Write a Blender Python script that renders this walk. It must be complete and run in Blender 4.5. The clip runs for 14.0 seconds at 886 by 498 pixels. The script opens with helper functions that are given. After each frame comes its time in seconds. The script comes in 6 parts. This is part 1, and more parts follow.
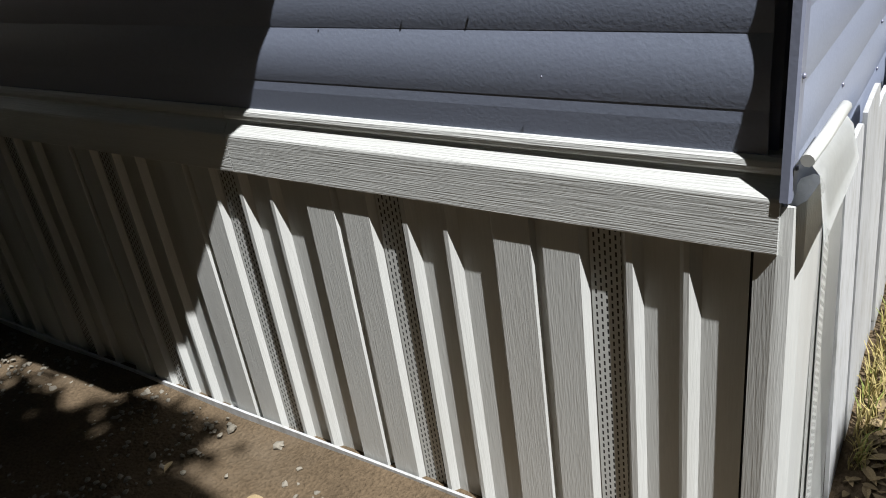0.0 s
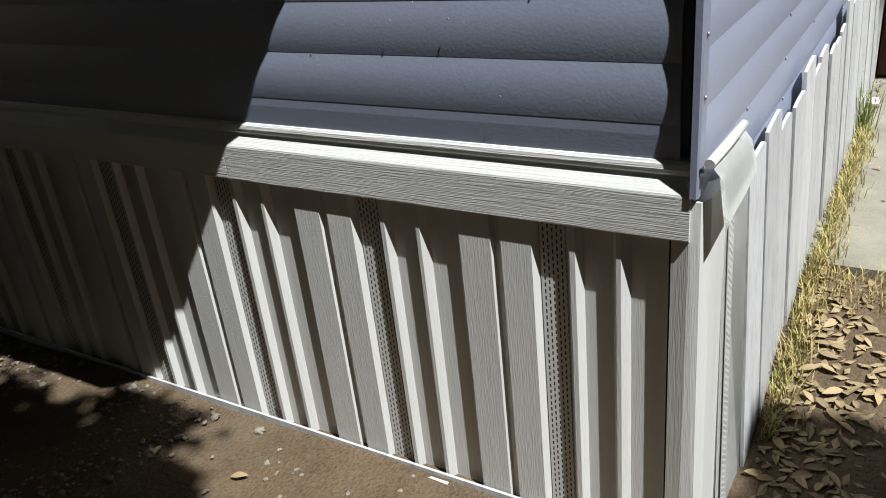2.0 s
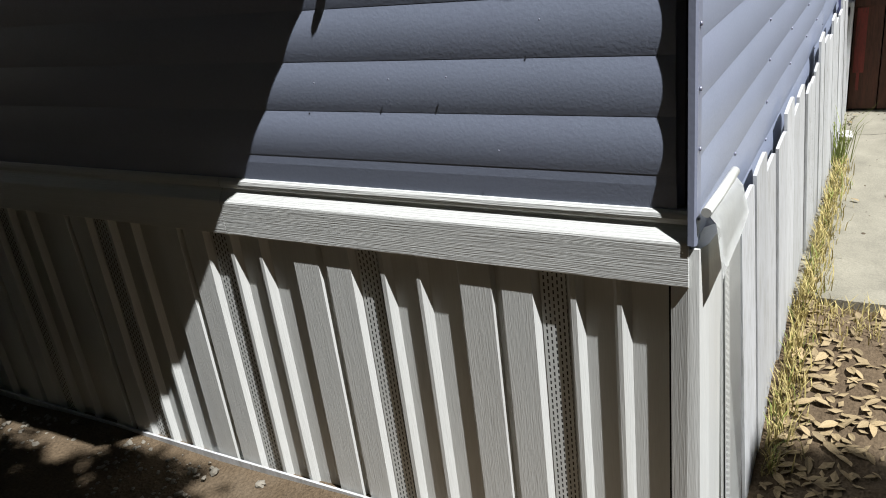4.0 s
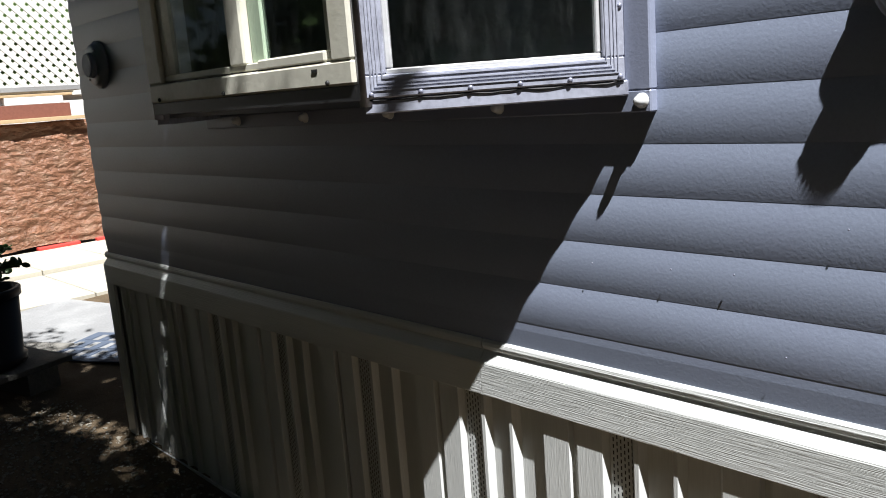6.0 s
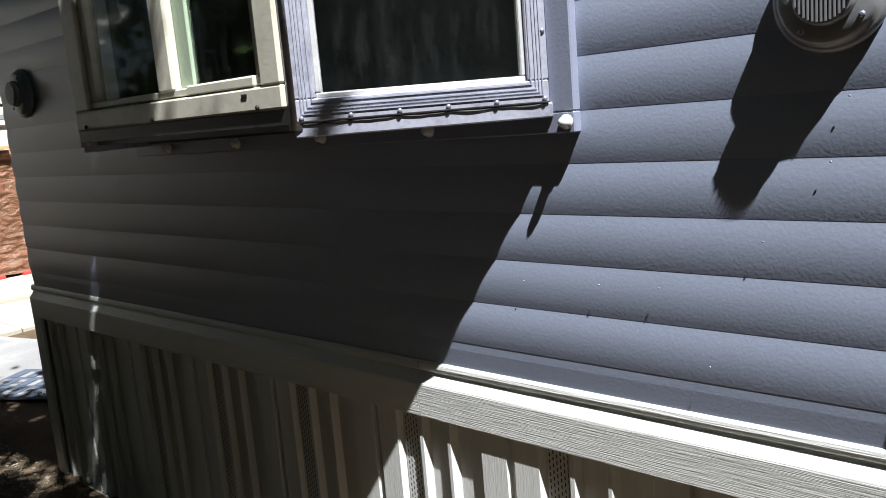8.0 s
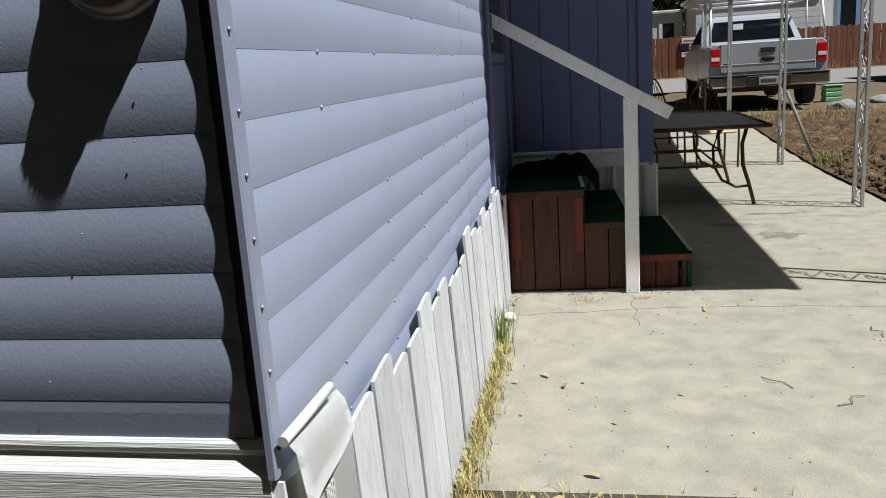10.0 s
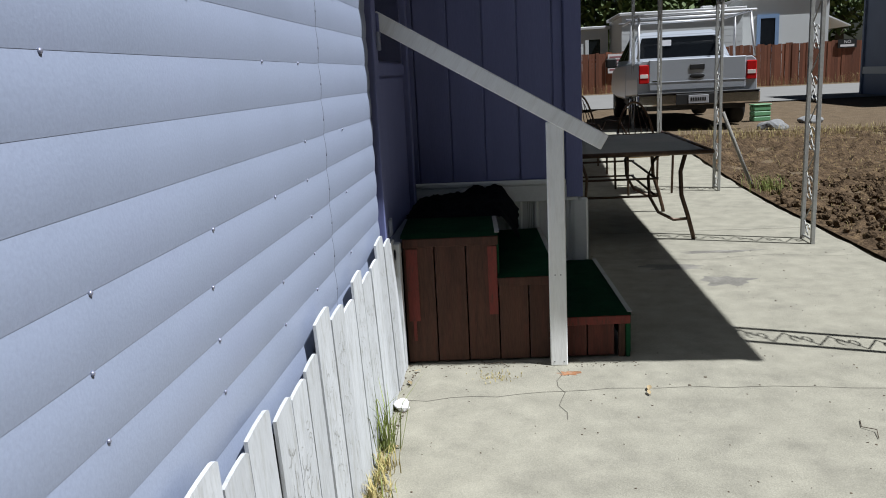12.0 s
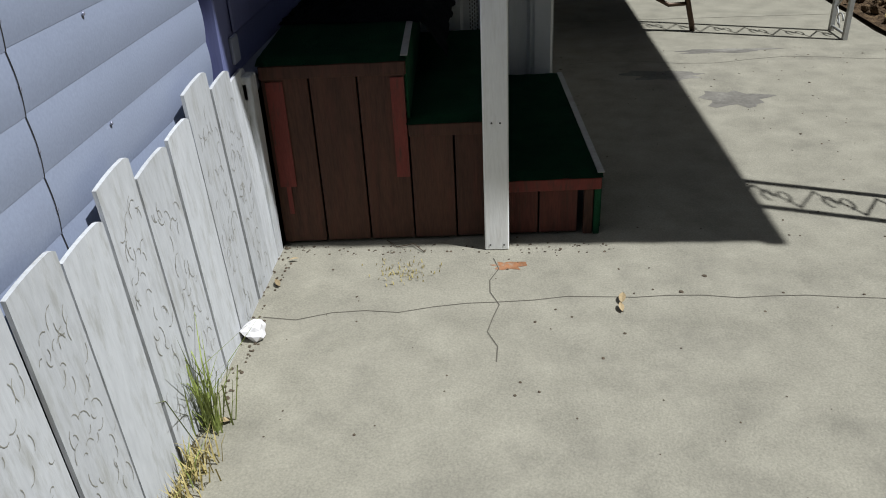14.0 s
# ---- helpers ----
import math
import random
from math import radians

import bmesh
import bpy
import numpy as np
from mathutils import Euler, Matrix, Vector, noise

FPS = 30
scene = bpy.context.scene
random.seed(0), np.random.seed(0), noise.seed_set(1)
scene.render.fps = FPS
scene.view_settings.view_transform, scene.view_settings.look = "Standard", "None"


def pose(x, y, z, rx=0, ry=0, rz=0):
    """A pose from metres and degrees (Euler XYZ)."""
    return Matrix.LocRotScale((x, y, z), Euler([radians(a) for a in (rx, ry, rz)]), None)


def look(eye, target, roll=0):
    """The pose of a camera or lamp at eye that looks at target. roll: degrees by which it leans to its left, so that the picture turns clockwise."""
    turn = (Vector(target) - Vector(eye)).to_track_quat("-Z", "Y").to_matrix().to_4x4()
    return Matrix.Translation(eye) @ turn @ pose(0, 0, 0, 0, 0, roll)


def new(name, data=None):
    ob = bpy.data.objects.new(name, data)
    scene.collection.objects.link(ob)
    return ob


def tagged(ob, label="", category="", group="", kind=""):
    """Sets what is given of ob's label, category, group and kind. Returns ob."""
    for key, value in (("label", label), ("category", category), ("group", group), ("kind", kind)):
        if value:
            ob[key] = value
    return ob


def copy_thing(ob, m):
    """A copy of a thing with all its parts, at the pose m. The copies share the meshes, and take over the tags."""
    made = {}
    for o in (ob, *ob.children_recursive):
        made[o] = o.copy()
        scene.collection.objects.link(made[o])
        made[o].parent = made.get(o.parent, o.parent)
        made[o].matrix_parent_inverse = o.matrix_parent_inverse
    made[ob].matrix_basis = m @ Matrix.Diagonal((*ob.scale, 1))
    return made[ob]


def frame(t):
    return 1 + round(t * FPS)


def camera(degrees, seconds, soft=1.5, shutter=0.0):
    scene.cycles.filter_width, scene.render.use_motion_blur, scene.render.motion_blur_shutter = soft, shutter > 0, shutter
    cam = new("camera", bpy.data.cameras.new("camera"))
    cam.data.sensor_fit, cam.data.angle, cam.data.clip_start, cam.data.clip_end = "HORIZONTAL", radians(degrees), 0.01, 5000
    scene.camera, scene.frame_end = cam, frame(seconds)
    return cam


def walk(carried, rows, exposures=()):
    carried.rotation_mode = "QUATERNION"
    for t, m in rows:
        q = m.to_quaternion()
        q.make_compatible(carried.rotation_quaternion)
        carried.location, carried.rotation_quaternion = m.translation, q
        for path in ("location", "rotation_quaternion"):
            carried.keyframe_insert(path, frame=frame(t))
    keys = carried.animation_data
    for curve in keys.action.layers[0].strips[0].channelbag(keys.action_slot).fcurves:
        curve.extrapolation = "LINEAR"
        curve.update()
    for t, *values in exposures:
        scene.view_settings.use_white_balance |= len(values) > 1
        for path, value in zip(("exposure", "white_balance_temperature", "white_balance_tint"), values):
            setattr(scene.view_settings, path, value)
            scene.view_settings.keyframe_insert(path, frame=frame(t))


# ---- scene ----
cam = camera(57.8, 14.0, soft=1.0)
PATH = [
    (0, (0.23, 0.712, 1.277), (-0.842, 2.127, 0.355), -8.5),
    (0.5, (0.372, 0.638, 1.302), (-0.685, 2.105, 0.447), -4.9),
    (1, (0.381, 0.578, 1.343), (-0.648, 2.057, 0.476), -6.4),
    (1.5, (0.364, 0.52, 1.326), (-0.653, 2.01, 0.463), -6.9),
    (2, (0.354, 0.467, 1.331), (-0.637, 1.972, 0.463), -6.4),
    (2.5, (0.325, 0.414, 1.346), (-0.635, 1.945, 0.488), -6.5),
    (2.7, (0.323, 0.410, 1.349), (-0.65, 1.938, 0.505), -6.7),
    (4.8, (0.308, 0.446, 1.39), (-0.639, 2.066, 0.699), -6.9),
    (5, (0.295, 0.422, 1.384), (-0.741, 2.017, 0.766), -6.8),
    (5.4, (0.258, 0.400, 1.424), (-0.989, 1.89, 0.93), -5.8),
    (5.5, (0.249, 0.396, 1.431), (-1.05, 1.844, 0.968), -5.3),
    (6, (0.24, 0.389, 1.446), (-1.19, 1.734, 1.062), -4.3),
    (6.5, (0.244, 0.374, 1.444), (-1.213, 1.693, 1.071), -3.5),
    (7, (0.252, 0.363, 1.434), (-1.179, 1.715, 1.081), -3.0),
    (7.5, (0.266, 0.379, 1.433), (-1.141, 1.762, 1.103), -3.6),
    (8, (0.266, 0.385, 1.436), (-1.062, 1.844, 1.105), -4.8),
    (8.5, (0.304, 0.414, 1.431), (-0.863, 2.003, 1.094), -5.8),
    (9, (0.349, 0.452, 1.409), (-0.492, 2.231, 1.051), -4.9),
    (9.2, (0.412, 0.49, 1.386), (-0.308, 2.316, 1.003), -4.6),
    (11.3, (0.572, 1.254, 1.375), (0.433, 3.196, 0.917), -3.7),
    (11.5, (0.573, 1.378, 1.361), (0.431, 3.321, 0.909), -3.7),
    (12, (0.608, 1.764, 1.371), (0.424, 3.711, 0.952), -2.9),
    (12.5, (0.589, 2.057, 1.346), (0.394, 4.008, 0.953), -2.8),
    (13, (0.612, 2.379, 1.333), (0.491, 4.307, 0.818), -4.8),
    (13.5, (0.732, 2.759, 1.315), (0.602, 4.591, 0.523), -4.6),
    (14, (0.802, 3.071, 1.302), (0.66, 4.817, 0.337), -2.9),
]
EXPOSURES = [(0.0, 0.60, 6300, 10), (2.7, 0.60, 6300, 10), (5.0, 0.85, 6250, 10), (6.5, 1.30, 6250, 10), (8.5, 1.30, 6250, 10), (9.2, 0.95, 6250, 10), (11.3, 0.55, 6100, 10), (12.5, 0.48, 5900, 9), (13.2, 0.34, 5950, 9), (14.0, 0.13, 6050, 9)]
walk(cam, [(t, look(eye, target, roll)) for t, eye, target, roll in PATH], EXPOSURES)

# ---- world, sun, exposure ----
SUN = Vector((2.9, -1.0, 5.4)).normalized()
world = bpy.data.worlds.new("sky_world")
scene.world = world
world.use_nodes = True
wn = world.node_tree
sky = wn.nodes.new("ShaderNodeTexSky")
sky.sky_type = "NISHITA"
sky.sun_disc = False
sky.sun_elevation = math.asin(SUN.z)
sky.sun_rotation = math.atan2(SUN.x, SUN.y)
wn.nodes["Background"].inputs["Strength"].default_value = 0.008
wn.links.new(sky.outputs["Color"], wn.nodes["Background"].inputs["Color"])
sun_data = bpy.data.lights.new("sun", "SUN")
sun_data.energy, sun_data.angle, sun_data.color = 5.0, radians(0.53), (1.0, 0.985, 0.955)
sun_ob = new("sun", sun_data)
sun_ob.matrix_world = look(SUN * 30, (0, 0, 0))


# ---- materials ----
def mat(name, colour, rough=0.6, metal=0.0, grain=0.12, scale=8.0, bump=0.15, bump_scale=60.0, stretch=(1, 1, 1),
        stain=None, stain_amount=0.0, stain_scale=2.0, rnd=0.0, dist=0.004, spec=0.4):
    """A surface with tone variation at two scales, fine relief and optional stains; rnd varies it from object to object."""
    m = bpy.data.materials.new(name)
    m.use_nodes = True
    n, lk = m.node_tree.nodes, m.node_tree.links
    b = n["Principled BSDF"]
    b.inputs["Roughness"].default_value, b.inputs["Metallic"].default_value = rough, metal
    b.inputs["Specular IOR Level"].default_value = spec
    co = n.new("ShaderNodeTexCoord")
    mp = n.new("ShaderNodeMapping")
    mp.inputs["Scale"].default_value = stretch
    lk.new(co.outputs["Object"], mp.inputs["Vector"])
    info = n.new("ShaderNodeObjectInfo")
    add = n.new("ShaderNodeVectorMath")
    add.operation = "MULTIPLY_ADD"
    lk.new(info.outputs["Random"], add.inputs[0])
    add.inputs[1].default_value = (17.0, 31.0, 23.0)
    lk.new(mp.outputs["Vector"], add.inputs[2])
    big = n.new("ShaderNodeTexNoise")
    big.inputs["Scale"].default_value, big.inputs["Detail"].default_value = scale, 6.0
    lk.new(add.outputs[0], big.inputs["Vector"])
    fine = n.new("ShaderNodeTexNoise")
    fine.inputs["Scale"].default_value, fine.inputs["Detail"].default_value = bump_scale, 4.0
    lk.new(add.outputs[0], fine.inputs["Vector"])
    mixn = n.new("ShaderNodeMath")
    mixn.operation = "ADD"
    lk.new(big.outputs["Fac"], mixn.inputs[0])
    lk.new(fine.outputs["Fac"], mixn.inputs[1])
    ramp = n.new("ShaderNodeMapRange")
    ramp.inputs["From Min"].default_value, ramp.inputs["From Max"].default_value = 0.6, 1.4
    ramp.inputs["To Min"].default_value, ramp.inputs["To Max"].default_value = 1 - grain, 1 + grain
    lk.new(mixn.outputs[0], ramp.inputs["Value"])
    val = ramp.outputs["Result"]
    if rnd:
        r2 = n.new("ShaderNodeMapRange")
        r2.inputs["To Min"].default_value, r2.inputs["To Max"].default_value = 1 - rnd, 1 + rnd
        lk.new(info.outputs["Random"], r2.inputs["Value"])
        mul = n.new("ShaderNodeMath")
        mul.operation = "MULTIPLY"
        lk.new(val, mul.inputs[0])
        lk.new(r2.outputs["Result"], mul.inputs[1])
        val = mul.outputs[0]
    vm = n.new("ShaderNodeVectorMath")
    vm.operation = "SCALE"
    vm.inputs[0].default_value = colour
    lk.new(val, vm.inputs["Scale"])
    out = vm.outputs[0]
    if stain:
        sn = n.new("ShaderNodeTexNoise")
        sn.inputs["Scale"].default_value, sn.inputs["Detail"].default_value = stain_scale, 8.0
        sn.inputs["Roughness"].default_value = 0.7
        lk.new(add.outputs[0], sn.inputs["Vector"])
        sr = n.new("ShaderNodeMapRange")
        sr.inputs["From Min"].default_value, sr.inputs["From Max"].default_value = 0.5, 0.68
        sr.inputs["To Max"].default_value = stain_amount
        lk.new(sn.outputs["Fac"], sr.inputs["Value"])
        mx = n.new("ShaderNodeMix")
        mx.data_type = "RGBA"
        lk.new(sr.outputs["Result"], mx.inputs["Factor"])
        lk.new(out, mx.inputs["A"])
        mx.inputs["B"].default_value = (*stain, 1)
        out = mx.outputs["Result"]
    lk.new(out, b.inputs["Base Color"])
    if bump:
        bp = n.new("ShaderNodeBump")
        bp.inputs["Strength"].default_value, bp.inputs["Distance"].default_value = bump, dist
        lk.new(fine.outputs["Fac"], bp.inputs["Height"])
        lk.new(bp.outputs["Normal"], b.inputs["Normal"])
    return m


def glass(name, tint=(0.85, 0.9, 0.88)):
    m = bpy.data.materials.new(name)
    m.use_nodes = True
    b = m.node_tree.nodes["Principled BSDF"]
    b.inputs["Base Color"].default_value = (*tint, 1)
    n, lk = m.node_tree.nodes, m.node_tree.links
    co = n.new("ShaderNodeTexCoord")
    mp = n.new("ShaderNodeMapping")
    mp.inputs["Scale"].default_value = (1, 1, 0.22)
    lk.new(co.outputs["Object"], mp.inputs["Vector"])
    dust = n.new("ShaderNodeTexNoise")
    dust.inputs["Scale"].default_value, dust.inputs["Detail"].default_value = 34.0, 8.0
    dust.inputs["Roughness"].default_value = 0.75
    lk.new(mp.outputs["Vector"], dust.inputs["Vector"])
    for socket, lo, hi in (("Transmission Weight", 1.0, 0.985), ("Roughness", 0.03, 0.07)):
        film_map = n.new("ShaderNodeMapRange")
        film_map.inputs["From Min"].default_value, film_map.inputs["From Max"].default_value = 0.50, 0.72
        film_map.inputs["To Min"].default_value, film_map.inputs["To Max"].default_value = lo, hi
        lk.new(dust.outputs["Fac"], film_map.inputs["Value"])
        lk.new(film_map.outputs["Result"], b.inputs[socket])
    b.inputs["IOR"].default_value = 1.45
    return m


def perforated(name, colour):
    """White vinyl with rows of short upright slots."""
    m = mat(name, colour, 0.45, grain=0.05, scale=5, bump=0.1)
    n, lk = m.node_tree.nodes, m.node_tree.links
    b = n["Principled BSDF"]
    co = n.new("ShaderNodeTexCoord")
    sep = n.new("ShaderNodeSeparateXYZ")
    lk.new(co.outputs["Object"], sep.inputs[0])
    com = n.new("ShaderNodeCombineXYZ")
    lk.new(sep.outputs["Z"], com.inputs["X"])
    lk.new(sep.outputs["X"], com.inputs["Y"])
    br = n.new("ShaderNodeTexBrick")
    br.offset = 0.5
    br.inputs["Scale"].default_value = 1.0
    br.inputs["Brick Width"].default_value, br.inputs["Row Height"].default_value = 0.017, 0.0105
    br.inputs["Mortar Size"].default_value = 0.0036
    br.inputs["Mortar Smooth"].default_value = 0.1
    lk.new(com.outputs[0], br.inputs["Vector"])
    old = b.inputs["Base Color"].links[0].from_socket
    mx = n.new("ShaderNodeMix")
    mx.data_type = "RGBA"
    lk.new(br.outputs["Fac"], mx.inputs["Factor"])
    mx.inputs["A"].default_value = (0.012, 0.012, 0.012, 1)
    lk.new(old, mx.inputs["B"])
    lk.new(mx.outputs["Result"], b.inputs["Base Color"])
    return m


def vinyl_grain(name, colour, stretch, bump=0.35, grain=0.08, rough=0.42, **kw):
    return mat(name, colour, rough, grain=grain, scale=3, bump=bump, bump_scale=55, stretch=stretch, dist=0.003, **kw)


M_SIDING = mat("siding_paint", (0.287, 0.325, 0.427), 0.40, grain=0.09, scale=3, bump=0.17, bump_scale=150, dist=0.002,
               stain=(0.23, 0.245, 0.345), stain_amount=0.25, stain_scale=3, spec=0.45)
M_TRIMPAINT = mat("painted_metal_trim", (0.24, 0.262, 0.345), 0.4, grain=0.06, scale=6, bump=0.2, bump_scale=120, dist=0.002)
M_PURPLE = mat("purple_panel_paint", (0.15, 0.165, 0.32), 0.6, grain=0.1, scale=3, bump=0.2, bump_scale=40, stretch=(4, 4, 0.5))
M_VINYL = vinyl_grain("white_vinyl", (0.62, 0.63, 0.61), (6, 6, 0.35), stain=(0.42, 0.40, 0.35), stain_amount=0.18)
M_VINYL_H = vinyl_grain("white_vinyl_wide_grain", (0.63, 0.64, 0.62), (0.15, 7, 7), bump=0.6, stain=(0.42, 0.41, 0.36), stain_amount=0.15)
M_VINYL_S = mat("smooth_white_vinyl", (0.66, 0.67, 0.65), 0.35, grain=0.05, scale=4, bump=0.08, stain=(0.4, 0.38, 0.32), stain_amount=0.2, stain_scale=4)
M_PERF = perforated("perforated_white_vinyl", (0.60, 0.61, 0.59))
M_PICKET = mat("weathered_white_plank", (0.50, 0.51, 0.52), 0.7, grain=0.12, scale=4, bump=0.4, bump_scale=30, stretch=(3, 3, 0.6),
               stain=(0.27, 0.26, 0.22), stain_amount=0.5, stain_scale=13, rnd=0.10)
M_ALU = mat("painted_aluminium", (0.42, 0.435, 0.52), 0.42, metal=0.3, grain=0.22, scale=9, bump=0.3, bump_scale=70, dist=0.002,
            stain=(0.20, 0.205, 0.26), stain_amount=0.75, stain_scale=16)
M_ALU_BRIGHT = mat("bare_aluminium", (0.58, 0.58, 0.59), 0.42, metal=0.2, grain=0.12, scale=10, bump=0.2, bump_scale=80, dist=0.002)
M_CREAM = mat("aged_white_window_vinyl", (0.60, 0.58, 0.49), 0.4, grain=0.08, scale=6, bump=0.1, stain=(0.36, 0.33, 0.24), stain_amount=0.45, stain_scale=7)
M_GREEN_SASH = mat("green_tinted_sash", (0.36, 0.45, 0.33), 0.45, grain=0.08)
M_GLASS = glass("window_glass")
# near-black stands in for deep shade in hollows
M_VOID_SHADE = mat("dark_void", (0.02, 0.02, 0.02), 0.9, grain=0.1)
# near-black base colour carries the dimness of the room behind the panes
M_UNLIT_ROOM = mat("dim_room_wall", (0.02, 0.02, 0.02), 0.9, grain=0.1)
M_CURTAIN = mat("dark_sheer_curtain", (0.02, 0.019, 0.017), 0.9, grain=0.3, scale=6, stretch=(6, 6, 0.3))
M_SCREW = mat("painted_screw", (0.32, 0.33, 0.42), 0.35, metal=0.5, bump=0)
M_BOLT = mat("white_bolt_cap", (0.65, 0.65, 0.64), 0.35, bump=0)
M_CONCRETE = mat("pale_concrete", (0.268, 0.252, 0.200), 0.88, grain=0.27, scale=7.0, bump=0.7, bump_scale=170, dist=0.003,
                 stain=(0.150, 0.140, 0.115), stain_amount=0.38, stain_scale=4.5, spec=0.2)
M_DIRT = mat("dry_dirt", (0.120, 0.088, 0.056), 0.95, grain=0.42, scale=5, bump=0.9, bump_scale=95, dist=0.011,
             stain=(0.175, 0.138, 0.098), stain_amount=0.5, stain_scale=2.6, spec=0.1)
M_TILLED = mat("tilled_brown_soil", (0.085, 0.057, 0.034), 0.95, grain=0.55, scale=9, bump=1.0, bump_scale=38, dist=0.04,
               stain=(0.24, 0.165, 0.085), stain_amount=0.45, stain_scale=9, spec=0.1)
M_ASPHALT = mat("sunlit_asphalt", (0.19, 0.185, 0.175), 0.9, grain=0.12, scale=2, bump=0.3)
M_PLANK = mat("brown_stair_plank", (0.056, 0.024, 0.014), 0.8, grain=0.45, scale=4, bump=0.35, bump_scale=30, stretch=(7, 7, 0.8),
              stain=(0.10, 0.032, 0.02), stain_amount=0.5, stain_scale=5, rnd=0.15)
M_RED = mat("faded_red_paint", (0.15, 0.026, 0.018), 0.7, grain=0.25, scale=7, bump=0.3, bump_scale=40, stretch=(6, 6, 1),
            stain=(0.058, 0.027, 0.017), stain_amount=1.0, stain_scale=9)
M_REDPLANK = mat("red_brown_stair_plank", (0.082, 0.022, 0.014), 0.8, grain=0.45, scale=5, bump=0.35, bump_scale=30, stretch=(7, 7, 0.8),
                 stain=(0.045, 0.024, 0.015), stain_amount=0.7, stain_scale=7, rnd=0.1)
M_TURF = mat("green_outdoor_carpet", (0.014, 0.065, 0.030), 0.95, grain=0.35, scale=9, bump=1.0, bump_scale=220, dist=0.006, spec=0.1)
M_BLACKMAT = mat("black_carpet", (0.012, 0.014, 0.016), 0.95, grain=0.4, scale=20, bump=1.0, bump_scale=120, dist=0.01, spec=0.1)
M_WHITEWOOD = mat("white_painted_wood", (0.76, 0.76, 0.74), 0.6, grain=0.06, scale=5, bump=0.25, bump_scale=35, stretch=(5, 5, 0.6),
                  stain=(0.45, 0.42, 0.36), stain_amount=0.25, stain_scale=8)
M_IRON = mat("worn_grey_iron", (0.36, 0.36, 0.34), 0.55, metal=0.25, grain=0.18, scale=12, bump=0.2, stain=(0.2, 0.14, 0.09), stain_amount=0.4, stain_scale=9)
M_BRONZE = mat("brown_tube_metal", (0.075, 0.045, 0.028), 0.45, metal=0.4, grain=0.3, scale=20, bump=0.2, stain=(0.2, 0.12, 0.07), stain_amount=0.4, stain_scale=14)
M_SLATE = mat("slate_table_top", (0.075, 0.082, 0.085), 0.5, grain=0.35, scale=3, bump=0.2, stain=(0.16, 0.14, 0.12), stain_amount=0.5)
M_LEAF = mat("green_leaf", (0.060, 0.105, 0.026), 0.55, grain=0.3, scale=14, bump=0.1, spec=0.3)
M_JADE = mat("jade_leaf", (0.060, 0.125, 0.035), 0.35, grain=0.2, scale=20, bump=0)
M_FARLEAF = mat("far_foliage", (0.080, 0.115, 0.030), 0.7, grain=0.4, scale=2, bump=0)
M_BARK = mat("bark", (0.10, 0.075, 0.05), 0.9, grain=0.35, scale=6, bump=0.8, bump_scale=25, stretch=(4, 4, 0.7), dist=0.02)
M_DRYLEAF = mat("dry_fallen_leaf", (0.31, 0.235, 0.13), 0.7, grain=0.35, scale=20, bump=0.1, rnd=0.35)
M_GRASS = mat("dry_grass", (0.40, 0.33, 0.13), 0.7, grain=0.2, bump=0)
M_GREENGRASS = mat("green_grass", (0.21, 0.25, 0.06), 0.6, grain=0.3, scale=12, bump=0)
M_STONE = mat("pale_gravel", (0.27, 0.245, 0.20), 0.85, grain=0.25, scale=12, bump=0.4, bump_scale=60, rnd=0.25)
M_BOULDER = mat("grey_boulder", (0.20, 0.20, 0.20), 0.85, grain=0.3, scale=5, bump=0.6, bump_scale=18, dist=0.03)
M_REDFENCE = mat("red_brown_fence_board", (0.17, 0.064, 0.035), 0.8, grain=0.3, scale=3, bump=0.3, bump_scale=20, stretch=(5, 5, 0.5), rnd=0.25)
M_SILVER = mat("silver_car_paint", (0.50, 0.53, 0.58), 0.28, metal=0.45, grain=0.03, scale=2, bump=0)
M_CHROME = mat("chrome", (0.75, 0.75, 0.75), 0.15, metal=1.0, grain=0.05, bump=0)
M_CARGLASS = mat("tinted_car_glass", (0.012, 0.014, 0.017), 0.08, grain=0.05, bump=0, spec=0.6)
M_TYRE = mat("tyre_rubber", (0.018, 0.018, 0.018), 0.85, grain=0.2, bump=0.3)
M_BLACKPLASTIC = mat("black_plastic", (0.02, 0.02, 0.021), 0.5, grain=0.15, bump=0.1)
M_TAIL = mat("red_tail_lens", (0.45, 0.012, 0.012), 0.2, grain=0.1, bump=0)
M_TAILWHITE = mat("white_tail_lens", (0.7, 0.66, 0.62), 0.2, grain=0.1, bump=0)
M_WHITEHOUSE = mat("white_house_siding", (0.62, 0.64, 0.64), 0.6, grain=0.05, scale=0.8, bump=0.05)
M_BLUETRIM = mat("blue_window_trim", (0.20, 0.30, 0.48), 0.6, grain=0.1)
M_BLUEHOUSE = mat("blue_grey_house_siding", (0.20, 0.24, 0.33), 0.6, grain=0.1, scale=2, bump=0.1)
M_CRATE = mat("green_plastic_crate", (0.13, 0.30, 0.15), 0.5, grain=0.1, bump=0)
M_SIGN = mat("white_sign", (0.7, 0.68, 0.68), 0.5, grain=0.05, bump=0)
M_PLATE = mat("dull_plate_white", (0.36, 0.36, 0.38), 0.5, grain=0.08, bump=0)
M_SIGNBLACK = mat("black_sign", (0.015, 0.015, 0.015), 0.5, grain=0.1, bump=0)
M_INK = mat("sign_ink", (0.28, 0.10, 0.12), 0.6, grain=0.1, bump=0)
